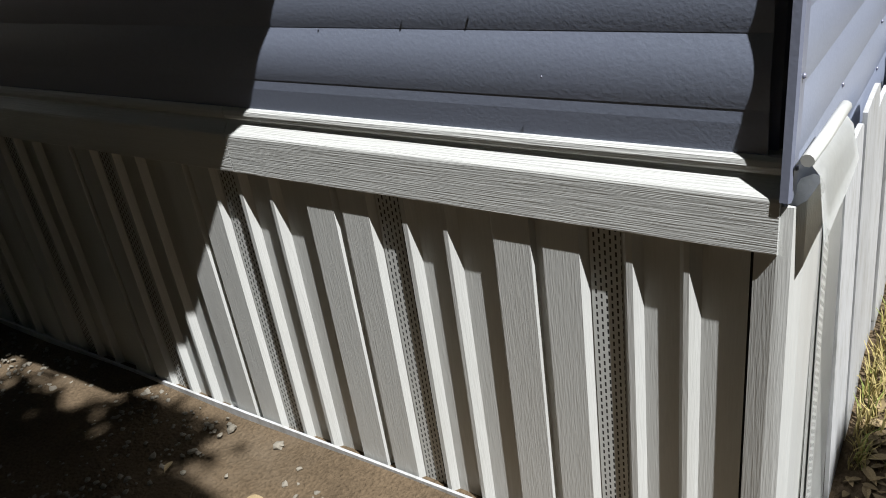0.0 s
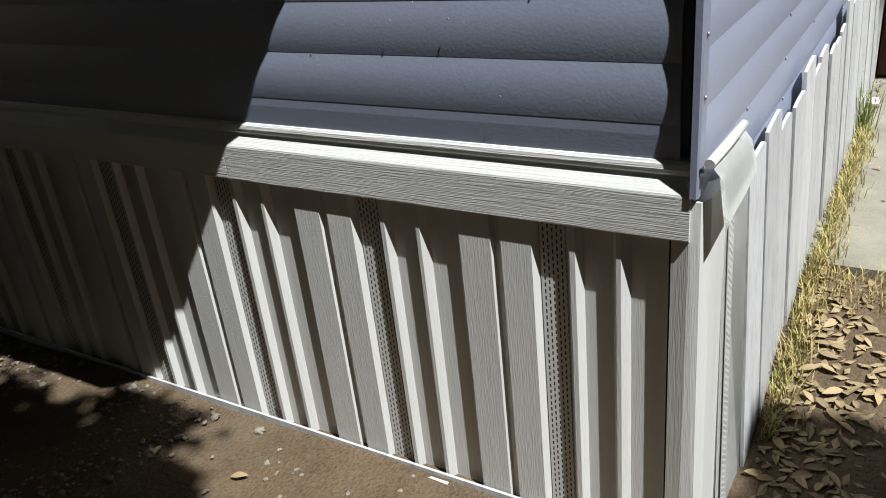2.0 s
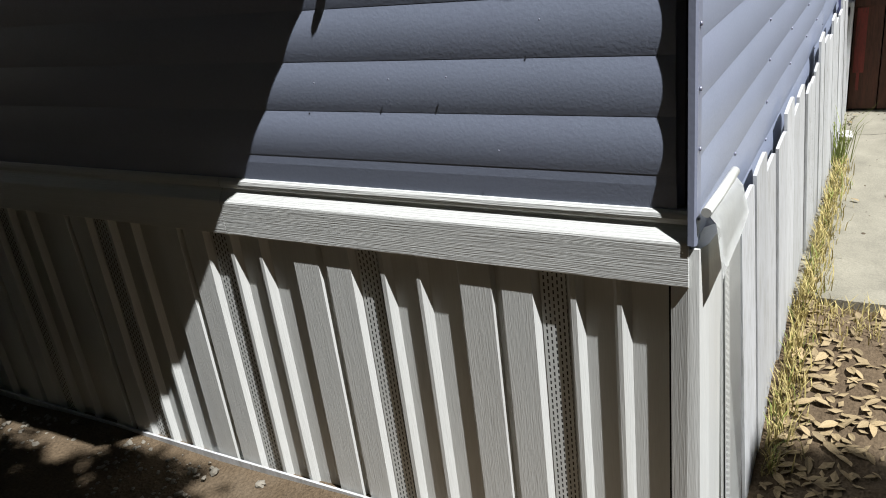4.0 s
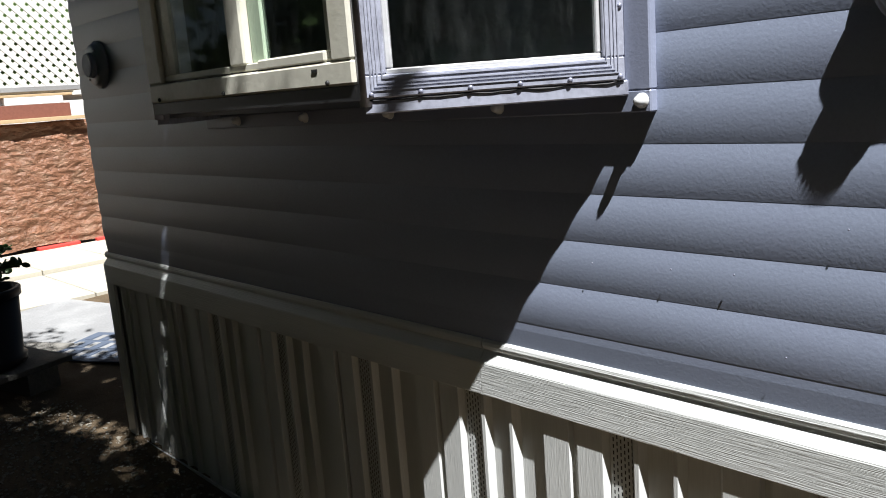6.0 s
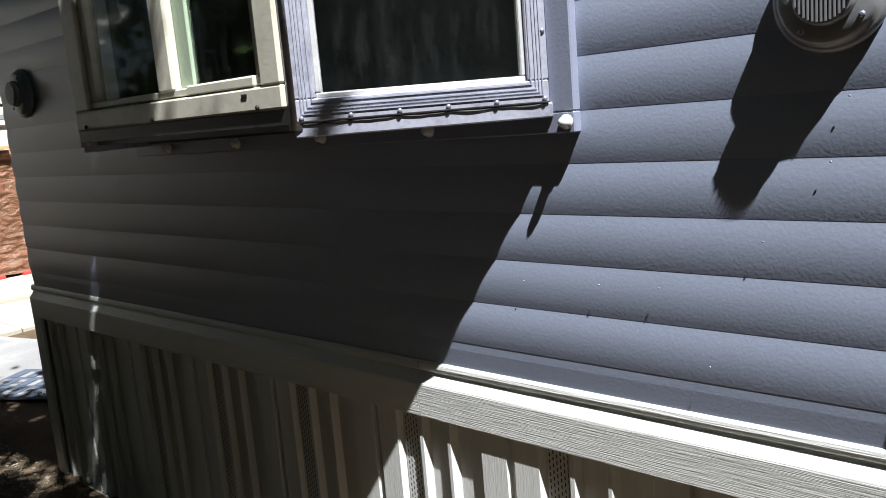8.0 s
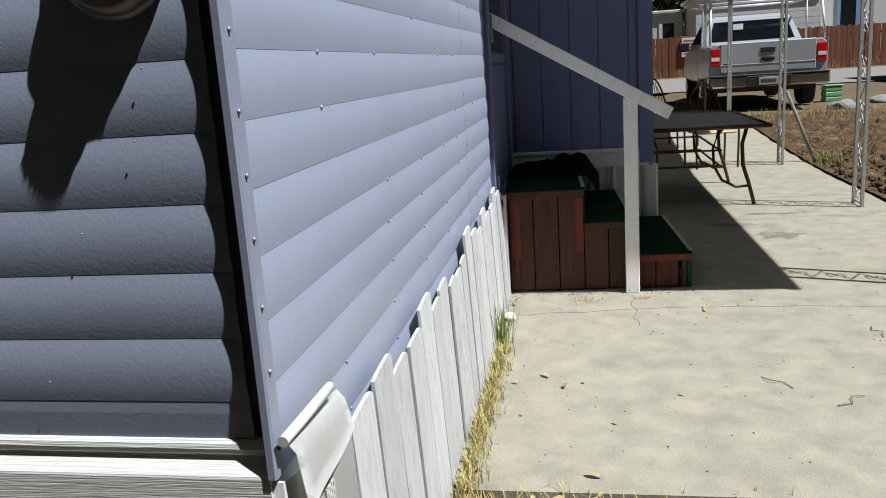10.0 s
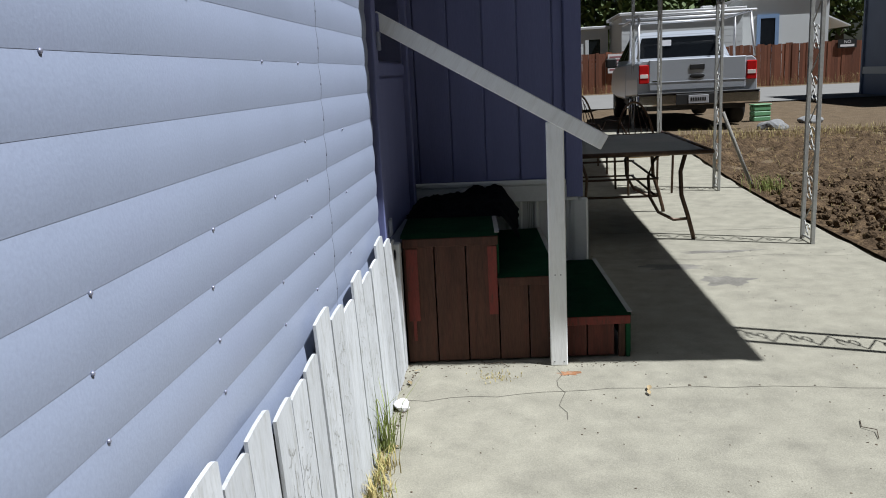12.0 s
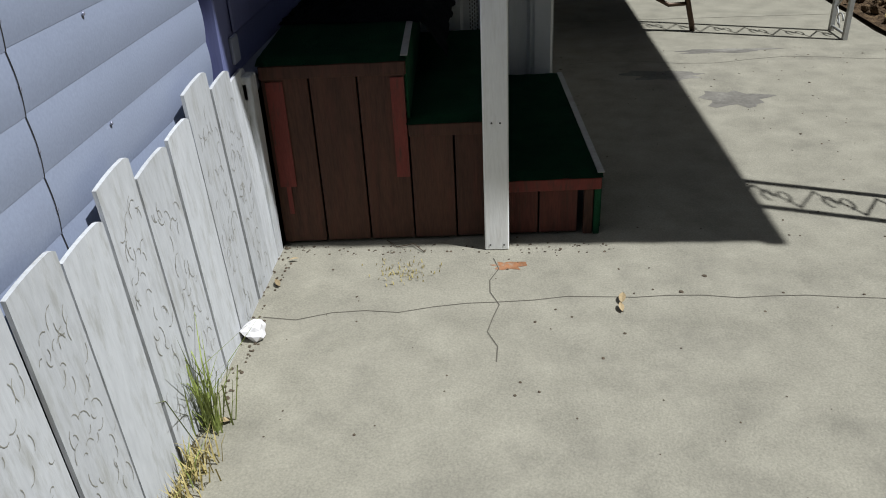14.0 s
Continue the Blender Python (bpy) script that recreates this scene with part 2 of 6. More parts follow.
M_TARP = mat("brown_tarp", (0.40, 0.20, 0.12), 0.36, grain=0.3, scale=4, bump=1.0, bump_scale=7, stretch=(1, 1, 1.8), dist=0.09, stain=(0.58, 0.40, 0.28), stain_amount=0.6, stain_scale=5)
M_LATTICE = mat("white_lattice", (0.78, 0.77, 0.72), 0.55, grain=0.06, bump=0.1)
M_PAVER = mat("pale_paver", (0.42, 0.39, 0.32), 0.85, grain=0.1, scale=2, bump=0.3)
M_PLY = mat("grey_plywood_sheet", (0.25, 0.25, 0.25), 0.8, grain=0.2, scale=2, bump=0.2, stain=(0.4, 0.4, 0.39), stain_amount=0.4, stain_scale=2)
M_MAT = mat("blue_grey_doormat", (0.08, 0.10, 0.14), 0.9, grain=0.2, scale=10, bump=0.6, bump_scale=120)
M_POT = mat("black_plant_pot", (0.012, 0.013, 0.016), 0.5, grain=0.2, bump=0.1)
M_BLOCK = mat("concrete_block", (0.20, 0.19, 0.17), 0.9, grain=0.2, scale=8, bump=0.6, bump_scale=60, dist=0.01)
M_TAN = mat("tan_timber", (0.46, 0.33, 0.19), 0.7, grain=0.15, scale=5, bump=0.2, stretch=(1, 6, 6))
M_REDWOOD = mat("red_brown_timber", (0.20, 0.075, 0.05), 0.65, grain=0.2, scale=6, bump=0.2, stretch=(1, 6, 6))
M_REDPLASTIC = mat("red_plastic", (0.50, 0.05, 0.04), 0.4, grain=0.1, bump=0)
M_ROOF = mat("pale_roof", (0.5, 0.5, 0.5), 0.7, grain=0.1, bump=0.1)


# ---- mesh helpers ----
def box(bm, x0, x1, y0, y1, z0, z1, m=None):
    vs = [bm.verts.new((x, y, z)) for z in (z0, z1) for y in (y0, y1) for x in (x0, x1)]
    if m is not None:
        for v in vs:
            v.co = m @ v.co
    for f in ((0, 2, 3, 1), (4, 5, 7, 6), (0, 1, 5, 4), (2, 6, 7, 3), (0, 4, 6, 2), (1, 3, 7, 5)):
        bm.faces.new([vs[i] for i in f])
    return vs


def bevelled(bm, w=0.004, seg=1):
    bmesh.ops.recalc_face_normals(bm, faces=bm.faces)
    edges = [e for e in bm.edges if len(e.link_faces) == 2 and e.calc_face_angle(0) > 0.6]
    bmesh.ops.bevel(bm, geom=edges, offset=w, segments=seg, affect="EDGES", clamp_overlap=True)
    return bm


def tube(bm, pts, r, seg=8, caps=True):
    """A round bar along the points; r is one radius or one a point."""
    pts = [Vector(p) for p in pts]
    rs = r if isinstance(r, (list, tuple)) else [r] * len(pts)
    rings = []
    for i, p in enumerate(pts):
        d = (pts[min(i + 1, len(pts) - 1)] - pts[max(i - 1, 0)]).normalized()
        side = d.cross(Vector((0, 0, 1)) if abs(d.z) < 0.95 else Vector((1, 0, 0))).normalized()
        up = side.cross(d)
        rings.append([bm.verts.new(p + rs[i] * (math.cos(a) * side + math.sin(a) * up))
                      for a in (2 * math.pi * k / seg for k in range(seg))])
    for a, b in zip(rings, rings[1:]):
        for k in range(seg):
            f = bm.faces.new((a[k], a[(k + 1) % seg], b[(k + 1) % seg], b[k]))
            f.smooth = True
    if caps:
        bm.faces.new(rings[0])
        bm.faces.new(rings[-1][::-1])
    return bm


def extrude_profile(bm, prof, a, b, closed=False):
    """Sweeps a profile of points from offset a to offset b (vectors)."""
    A = [bm.verts.new(Vector(p) + Vector(a)) for p in prof]
    B = [bm.verts.new(Vector(p) + Vector(b)) for p in prof]
    n = len(prof)
    for i in range(n if closed else n - 1):
        j = (i + 1) % n
        bm.faces.new((A[i], A[j], B[j], B[i]))
    if closed:
        bm.faces.new(A[::-1])
        bm.faces.new(B)
    return bm


def lathe(bm, prof, centre, axis="z", seg=20):
    """Turns (radius, height) points about an axis through centre."""
    c = Vector(centre)
    rings = []
    for r, h in prof:
        ring = []
        for k in range(seg):
            a = 2 * math.pi * k / seg
            p = (r * math.cos(a), r * math.sin(a), h) if axis == "z" else (r * math.cos(a), -h, r * math.sin(a)) if axis == "y" else (h, r * math.cos(a), r * math.sin(a))
            ring.append(bm.verts.new(c + Vector(p)))
        rings.append(ring)
    for a, b in zip(rings, rings[1:]):
        for k in range(seg):
            f = bm.faces.new((a[k], a[(k + 1) % seg], b[(k + 1) % seg], b[k]))
            f.smooth = True
    bm.faces.new(rings[0][::-1])
    bm.faces.new(rings[-1])
    return bm


def mesh_of(name, bm, material):
    bmesh.ops.recalc_face_normals(bm, faces=bm.faces)
    me = bpy.data.meshes.new(name)
    bm.to_mesh(me)
    bm.free()
    me.materials.append(material)
    return me


def part(name, bm, material, parent=None, label="", at=None):
    ob = new(name, mesh_of(name, bm, material))
    if parent is not None:
        ob.parent = parent
    if at is not None:
        ob.matrix_basis = at
    if label:
        ob["label"] = label
    return ob


def again(ob, m, parent=None):
    """Another object on the same mesh."""
    o = new(ob.name.split(".")[0], ob.data)
    o.parent = parent if parent is not None else ob.parent
    o.matrix_basis = m
    return o


def boxed(*args, bevel=0.0):
    bm = bmesh.new()
    box(bm, *args)
    return bevelled(bm, bevel) if bevel else bm


def empty(name, at=(0, 0, 0), rz=0.0):
    e = new(name)
    e.empty_display_size = 0.1
    e.matrix_basis = pose(*at, 0, 0, rz)
    return e


rng = random.Random(7)

# ---- ground ----
FY, SX = 1.868, 0.0            # the siding's outer faces: front wall (y) and side wall (x)
LOW = -0.19                    # yard in front of the house


def smooth(a, b, v):
    t = min(1.0, max(0.0, (v - a) / (b - a)))
    return t * t * (3 - 2 * t)


def ground_z(x, y):
    front = LOW + 0.02 * smooth(-2.4, -4.2, x)
    back = 0.25 * smooth(9.5, 16.5, y) - 0.012
    up = smooth(1.95, 3.12, y) if x > -4.0 else smooth(3.0, 12.0, y)
    return front + (back - front) * up


bm = bmesh.new()
xs = [-600, -200, -80, -40, -20, -12] + [-9 + 0.25 * i for i in range(77)] + [11, 14, 20, 30, 50, 100, 250, 600]
ys = [-600, -200, -60, -20, -8] + [-4 + 0.25 * i for i in range(93)] + [21, 24, 28, 34, 40, 60, 120, 300, 700]
grid = [[bm.verts.new((x, y, ground_z(x, y) - (0.06 if -0.3 < x < 2.9 and y > 3.2 else 0.0) + (0.02 * noise.noise(Vector((x * 1.7, y * 1.7, 0))) if -9 < x < 10 and -4 < y < 19 else 0))) for x in xs] for y in ys]
for j in range(len(ys) - 1):
    for i in range(len(xs) - 1):
        bm.faces.new((grid[j][i], grid[j][i + 1], grid[j + 1][i + 1], grid[j + 1][i])).smooth = True
ground = tagged(part("ground", bm, M_DIRT), "bare dry dirt yard round the mobile home", "ground", kind="structure")


def slab_z(y):
    return 0.25 * smooth(9.5, 16.5, y)


# concrete walk beside the house, in poured bays
slab = tagged(empty("pavement"), "pale stained concrete walk beside the house", "pavement", kind="structure")
rows = [3.10, 8.55, 11.6, 14.6, 17.2]
for y0, y1 in zip(rows, rows[1:]):
    bm = bmesh.new()
    n = 24
    cols = [0.06 if y0 < 6 else 1.0, 0.6, 1.2, 1.9, 2.6, 3.08]
    cols = sorted(set(c for c in cols if c >= (0.06 if y0 < 6 else 1.0)))
    top = [[bm.verts.new((x + (0.03 * noise.noise(Vector((0, 3 * (y0 + (y1 - y0) * j / n), 5))) if x > 3.0 else 0), y0 + 0.004 + (y1 - y0 - 0.008) * j / n, slab_z(y0 + (y1 - y0) * j / n))) for x in cols] for j in range(n + 1)]
    for j in range(n):
        for i in range(len(cols) - 1):
            bm.faces.new((top[j][i], top[j][i + 1], top[j + 1][i + 1], top[j + 1][i]))
    ext = bmesh.ops.extrude_face_region(bm, geom=list(bm.faces))
    for v in ext["geom"]:
        if isinstance(v, bmesh.types.BMVert):
            v.co.z -= 0.12
    part("slab", bm, M_CONCRETE, slab)

# tilled soil bed beyond the walk
bm = bmesh.new()
nx, ny = 110, 110
g = []
for j in range(ny + 1):
    r = []
    for i in range(nx + 1):
        x, y = 3.10 + 8.0 * i / nx, 5.0 + 10.3 * j / ny
        fade = min(1, i / 2, (nx - i) / 4, j / 4, (ny - j) / 4)
        r.append(bm.verts.new((x, y, ground_z(x, y) + 0.03 + fade * (0.08 * noise.noise(Vector((x * 4, y * 4, 1))) + 0.05 * noise.noise(Vector((x * 11, y * 11, 2)))))))
    g.append(r)
for j in range(ny):
    for i in range(nx):
        bm.faces.new((g[j][i], g[j][i + 1], g[j + 1][i + 1], g[j + 1][i]))
tagged(part("soil_bed", bm, M_TILLED), "tilled brown soil with dry weeds", "soil", kind="structure")

bm = bmesh.new()
vs = [bm.verts.new((x, y, ground_z(x, y) + 0.03)) for x, y in ((-60, 25), (80, 25), (80, 37.5), (-60, 37.5))]
bm.faces.new(vs)
tagged(part("road", bm, M_ASPHALT), "sunlit grey asphalt road", "road", kind="structure")

# ---- house shell ----
PITCH, COURSE0, NCOURSE = 0.1125, 0.745, 22
SIDE0, NSIDE = 0.532, 24      # the side wall's courses start lower, behind the planks
TOP = COURSE0 + PITCH * NCOURSE
LEFT = -3.77


def course_profile():
    """One lapped course: tucked in at the top, bulging low, with a rolled lower lip."""
    pts = []
    for k in range(11):
        t = k / 10
        out = 0.0082 + (0.0048 * math.sin(t / 0.5 * math.pi / 2) if t < 0.5 else 0.0048 - 0.0042 * ((t - 0.5) / 0.5) ** 2)
        pts.append((out, PITCH * (1 - t)))
    return pts


wall_front = tagged(part("wall_front", boxed(LEFT + 0.02, -0.02, FY + 0.03, FY + 0.10, 0.72, TOP), M_SIDING), "blue-grey lapped metal siding end wall of a mobile home", "wall", kind="structure")
wall_side = tagged(part("wall_side", boxed(-0.10, -0.03, FY + 0.10, 5.24, -0.2, TOP), M_SIDING), "blue-grey lapped metal siding long wall in full sun", "wall", kind="structure")
prof = course_profile()
bm = bmesh.new()
extrude_profile(bm, [(0, FY + 0.013 - o, z) for o, z in prof], (LEFT, 0, 0), (-0.03, 0, 0))
for f in bm.faces:
    f.smooth = True
c0 = part("siding_course", bm, M_SIDING, wall_front, at=pose(0, 0, COURSE0 + PITCH))
bm = bmesh.new()
extrude_profile(bm, [(0, 1.8728, PITCH), (0, 1.8735, 0.09), (0, 1.878, 0.040)], (LEFT, 0, 0), (-0.03, 0, 0))
part("siding_course", bm, M_SIDING, wall_front, at=pose(0, 0, COURSE0))
for k in range(2, NCOURSE):
    again(c0, pose(0, 0, COURSE0 + PITCH * k))
for y0, y1, dz, dx in ((FY + 0.0, 4.335, 0.0, 0.0), (4.3405, 5.26, 0.003, -0.003)):
    bm = bmesh.new()
    extrude_profile(bm, [(o - 0.013, 0, z) for o, z in prof], (SX, y0, 0), (SX, y1, 0))
    for f in bm.faces:
        f.smooth = True
    c1 = part("siding_course", bm, M_SIDING, wall_side, at=pose(dx, 0, SIDE0 + dz))
    for k in range(1, NSIDE):
        again(c1, pose(dx, 0, SIDE0 + PITCH * k + dz))
# black strip laid over the panel joint stands in for its dark gap
bm = bmesh.new()
extrude_profile(bm, [(o - 0.0118, 0, z) for o, z in prof], (SX, 4.3345, 0), (SX, 4.3385, 0))
s0 = part("seam_sealant", bm, M_BLACKPLASTIC, wall_side, at=pose(0, 0, SIDE0))
for k in range(1, NSIDE):
    again(s0, pose(0, 0, SIDE0 + PITCH * k))

# metal corner trim
bm = bmesh.new()
extrude_profile(bm, [(-0.004, 1.880, 0), (-0.004, 1.851, 0), (0.008, 1.851, 0), (0.012, 1.855, 0), (0.010, 1.895, 0), (0.002, 1.895, 0), (0.0, 1.880, 0)], (0, 0, 0.725), (0, 0, TOP), closed=True)
trim = tagged(part("corner_trim", bm, M_TRIMPAINT), "blue-grey metal corner trim with screws", "trim", kind="structure")

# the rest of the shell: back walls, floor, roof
# inside walls and floor coloured near-black to read as an unlit room
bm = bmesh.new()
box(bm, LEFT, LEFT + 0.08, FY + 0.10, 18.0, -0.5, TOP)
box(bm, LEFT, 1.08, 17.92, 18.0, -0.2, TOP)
tagged(part("wall_back", bm, M_UNLIT_ROOM), "plain wall closing the house, coloured near-black for the unlit room", "wall", kind="structure")
tagged(part("floor", boxed(LEFT + 0.08, -0.10, FY + 0.10, 17.9, 0.50, 0.56), M_UNLIT_ROOM), "floor inside the house, coloured near-black for the unlit room", "floor", kind="structure")
tagged(part("roof", boxed(LEFT - 0.05, 0.02, FY - 0.02, 18.05, TOP, TOP + 0.12, bevel=0.01), M_ROOF), "flat pale mobile home roof", "roof", kind="structure")

# ---- skirting of the end wall ----
skirting = tagged(empty("skirting"), "white vinyl skirting panels with perforated vent strips", "skirting", kind="structure")
OUTER, INNER = 1.8695, 1.8875
PERIOD = 0.488
ZB, ZT = -0.23, 0.66
# offsets from the panel joint, with depth; the vent strip lies between 0.091 and 0.150
PANEL = ((0.000, 1), (0.003, 0), (0.077, 0), (0.089, 1), (0.153, 1), (0.166, 0), (0.178, 0), (0.191, 1), (0.256, 1), (0.268, 0),
         (0.278, 0), (0.294, 1), (0.371, 1), (0.385, 0), (0.465, 0), (0.468, 1), (0.488, 1))


def skirt_panel(limit=1.0):
    bm = bmesh.new()
    extrude_profile(bm, [(x, OUTER + (INNER - OUTER) * d, 0) for x, d in PANEL if x < limit], (0, 0, ZB), (0, 0, ZT))
    return bm


joint = -0.420
p0 = part("skirt_panel", skirt_panel(), M_VINYL, skirting, at=pose(joint - PERIOD, 0, 0))
s0 = part("vent_strip", boxed(0.091, 0.151, INNER - 0.003, INNER - 0.001, ZB, ZT), M_PERF, p0, "perforated vent strip")
for k in range(2, 8):
    p = again(p0, pose(joint - PERIOD * k, 0, 0), skirting)
    again(s0, Matrix.Identity(4), p)
p = part("skirt_panel", skirt_panel(0.375), M_VINYL, skirting, at=pose(joint, 0, 0))
again(s0, Matrix.Identity(4), p)
# near-black sheet puts the crawl space's shade behind the panels
part("backing", boxed(LEFT + 0.02, -0.03, INNER + 0.006, INNER + 0.02, -0.3, 0.725), M_VOID_SHADE, skirting)

# top fascia: bead, ledge and grained face, in two lengths
for x0, x1 in ((LEFT - 0.03, -1.212), (-1.210, -0.004)):
    bm = bmesh.new()
    pts = [(0, 1.862, 0.630), (0, 1.857, 0.634), (0, 1.856, 0.722), (0, 1.857, 0.727), (0, 1.860, 0.731), (0, 1.876, 0.751), (0, 1.879, 0.757),
           (0, 1.874, 0.759), (0, 1.871, 0.763), (0, 1.8695, 0.771), (0, 1.871, 0.780), (0, 1.875, 0.786), (0, 1.880, 0.788), (0, 1.905, 0.788), (0, 1.905, 0.630)]
    extrude_profile(bm, pts, (x0, 0, 0), (x1, 0, 0), closed=True)
    part("fascia", bm, M_VINYL_H, skirting, "white wood-grain vinyl fascia with a rolled bead")
# ground channel
bm = bmesh.new()
extrude_profile(bm, [(0, 1.858, -0.235), (0, 1.858, -0.172), (0, 1.864, -0.170), (0, 1.866, -0.195), (0, 1.91, -0.195), (0, 1.91, -0.235)], (LEFT - 0.02, 0, 0), (-0.02, 0, 0), closed=True)
part("ground_channel", bm, M_PICKET, skirting)
for x0, x1, yy in ((-0.93, -0.62, 1.838),):
    part("channel_scrap", boxed(x0, x1, yy, yy + 0.014, LOW - 0.02, LOW + 0.006, bevel=0.003), M_PICKET, skirting)
# corner post of the skirting
bm = bmesh.new()
pts = [(-0.046, 1.895, 0), (-0.040, 1.868, 0), (-0.006, 1.864, 0), (0.014, 1.868, 0), (0.026, 1.90, 0), (0.032, 1.99, 0), (0.015, 2.0, 0), (-0.03, 1.93, 0)]
A = [bm.verts.new((x, y, 0.712)) for x, y, z in pts]
B = [bm.verts.new((x + (0.012 if x > 0.0 else 0.0), y + (0.01 if y > 1.95 else 0), -0.24)) for x, y, z in pts]
for i in range(len(pts)):
    j = (i + 1) % len(pts)
    bm.faces.new((A[i], A[j], B[j], B[i]))
bm.faces.new(A)
bm.faces.new(B)
part("corner_post", bm, M_VINYL, skirting, "white wood-grain vinyl corner post")
bm = bmesh.new()
box(bm, LEFT - 0.03, LEFT + 0.05, 1.860, 1.872, -0.24, 0.64)
box(bm, LEFT - 0.03, LEFT - 0.018, 1.872, 1.98, -0.24, 0.64)
part("corner_post", bevelled(bm, 0.002), M_VINYL, skirting)

# ---- bay window ----
bay = tagged(empty("window_1"), "angled bay window with painted aluminium and white vinyl frames", "window", kind="structure")
BX, BY, BZ, BT = (-0.712, -1.100, -2.085, -2.473), (1.845, 1.455, 1.455, 1.845), 1.430, 2.44


def facet(i):
    """Pose of a facet: x runs along it from its right end, y out of it, z up."""
    a, b = Vector((BX[i], BY[i], 0)), Vector((BX[i + 1], BY[i + 1], 0))
    d = (b - a)
    ang = math.degrees(math.atan2(d.y, d.x))
    return pose(a.x, a.y, 0, 0, 0, ang), d.length


def frame_ring(bm, x0, x1, z0, z1, w, y0, y1):
    """Four butted bars round an opening, with w = (right, left, bottom, top) widths."""
    box(bm, x0, x1, y0, y1, z0, z0 + w[2])
    box(bm, x0, x1, y0, y1, z1 - w[3], z1)
    box(bm, x0, x0 + w[0], y0, y1, z0 + w[2], z1 - w[3])
    box(bm, x1 - w[1], x1, y0, y1, z0 + w[2], z1 - w[3])
    return bm


# facet poses run to the left, so out of the wall is +y there
for i in range(3):
    m, L = facet(i)
    if i == 1:
        part("window_frame", bevelled(frame_ring(bmesh.new(), 0.012, L - 0.004, BZ + 0.044, BT, (0.072, 0.085, 0.052, 0.09), -0.03, 0.014), 0.005), M_CREAM, bay, "aged white vinyl window frame with streaks of dirt", at=m)
        part("window_frame", bevelled(frame_ring(bmesh.new(), 0.086, L - 0.092, BZ + 0.100, BT - 0.09, (0.022, 0.035, 0.018, 0.02), -0.03, 0.004), 0.003), M_CREAM, bay, at=m)
        part("mullion", boxed(0.440, 0.512, -0.03, 0.010, BZ + 0.115, BT - 0.10, bevel=0.005), M_CREAM, bay, at=m)
        part("sash", boxed(0.380, 0.438, -0.03, -0.012, BZ + 0.12, BT - 0.1, bevel=0.003), M_GREEN_SASH, bay, "green tinted sash edge", at=m)
        part("sash_rail", boxed(0.108, 0.380, -0.02, 0.012, BZ + 0.098, BZ + 0.122, bevel=0.004), M_CREAM, bay, at=m)
        part("pane", boxed(0.105, 0.44, -0.024, -0.020, BZ + 0.1, BT - 0.09), M_GLASS, bay, at=m)
        part("pane", boxed(0.512, L - 0.1, -0.018, -0.014, BZ + 0.1, BT - 0.09), M_GLASS, bay, at=m)
        part("drip_edge", boxed(0.0, L, -0.03, 0.008, BZ + 0.010, BZ + 0.042), M_BLACKPLASTIC, bay, at=m)
        for x in (0.10, 0.55, 0.92):
            bm = bmesh.new()
            lathe(bm, [(0.006, 0.0), (0.006, 0.003), (0.003, 0.006)], (x, 0.014, BZ + 0.052), "y", 10)
            for v in bm.verts:
                v.co.y = 0.028 - v.co.y
            part("screw", bm, M_BLACKPLASTIC, bay, at=m)
        part("weep_slot", boxed(0.135, 0.155, 0.013, 0.016, BZ + 0.078, BZ + 0.084), M_BLACKPLASTIC, bay, at=m)
    else:
        part("window_frame", bevelled(frame_ring(bmesh.new(), 0.008, L - 0.006, BZ + 0.012, BT, (0.045, 0.045, 0.048, 0.05), -0.03, 0.010), 0.003), M_ALU, bay, "painted aluminium window frame with screws", at=m)
        for inset in (0.012, 0.019, 0.026, 0.036):
            part("frame_ridge", frame_ring(bmesh.new(), 0.008 + inset, L - 0.006 - inset, BZ + 0.015 + inset, BT - inset, (0.0028, 0.0028, 0.0028, 0.0028), 0.010, 0.0125), M_ALU, bay, at=m)
        bm = bmesh.new()
        tube(bm, [(0.01 + (L - 0.02) * k / 60, 0.0055, BZ + 0.010 - 0.0035 * abs(math.sin(k * 0.26)) + 0.002 * noise.noise(Vector((k * 0.4, i, 0)))) for k in range(61)], [0.0016 + 0.0024 * abs(noise.noise(Vector((k * 0.13, i, 7)))) for k in range(61)], 6)
        part("sealant", bm, M_BLACKPLASTIC, bay, "cracked dark sealant line", at=m)
        part("inner_frame", bevelled(frame_ring(bmesh.new(), 0.053, L - 0.051, BZ + 0.058, BT - 0.05, (0.012, 0.014, 0.013, 0.012), -0.03, 0.002), 0.003), M_ALU_BRIGHT, bay, "bare aluminium inner frame", at=m)
        part("pane", boxed(0.06, L - 0.06, -0.024, -0.020, BZ + 0.07, BT - 0.08), M_GLASS, bay, at=m)
        part("sill", boxed(0.0, L, -0.035, 0.004, BZ - 0.020, BZ + 0.012, bevel=0.003), M_ALU, bay, "bent painted aluminium sill flashing", at=m)
        for k in range(9):
            sx = 0.018 + (L - 0.036) * k / 5 if k < 6 else (0.016 if k < 8 else L - 0.014)
            sz = BZ + 0.020 if k < 6 else BZ + 0.16 + 0.12 * (k - 6)
            bm = bmesh.new()
            lathe(bm, [(0.0055, 0.0), (0.0055, 0.002), (0.0035, 0.004), (0.001, 0.0045)], (sx, 0, sz), "y", 10)
            for v in bm.verts:
                v.co.y = 0.010 - v.co.y
            part("screw", bm, M_SCREW, bay, at=m)
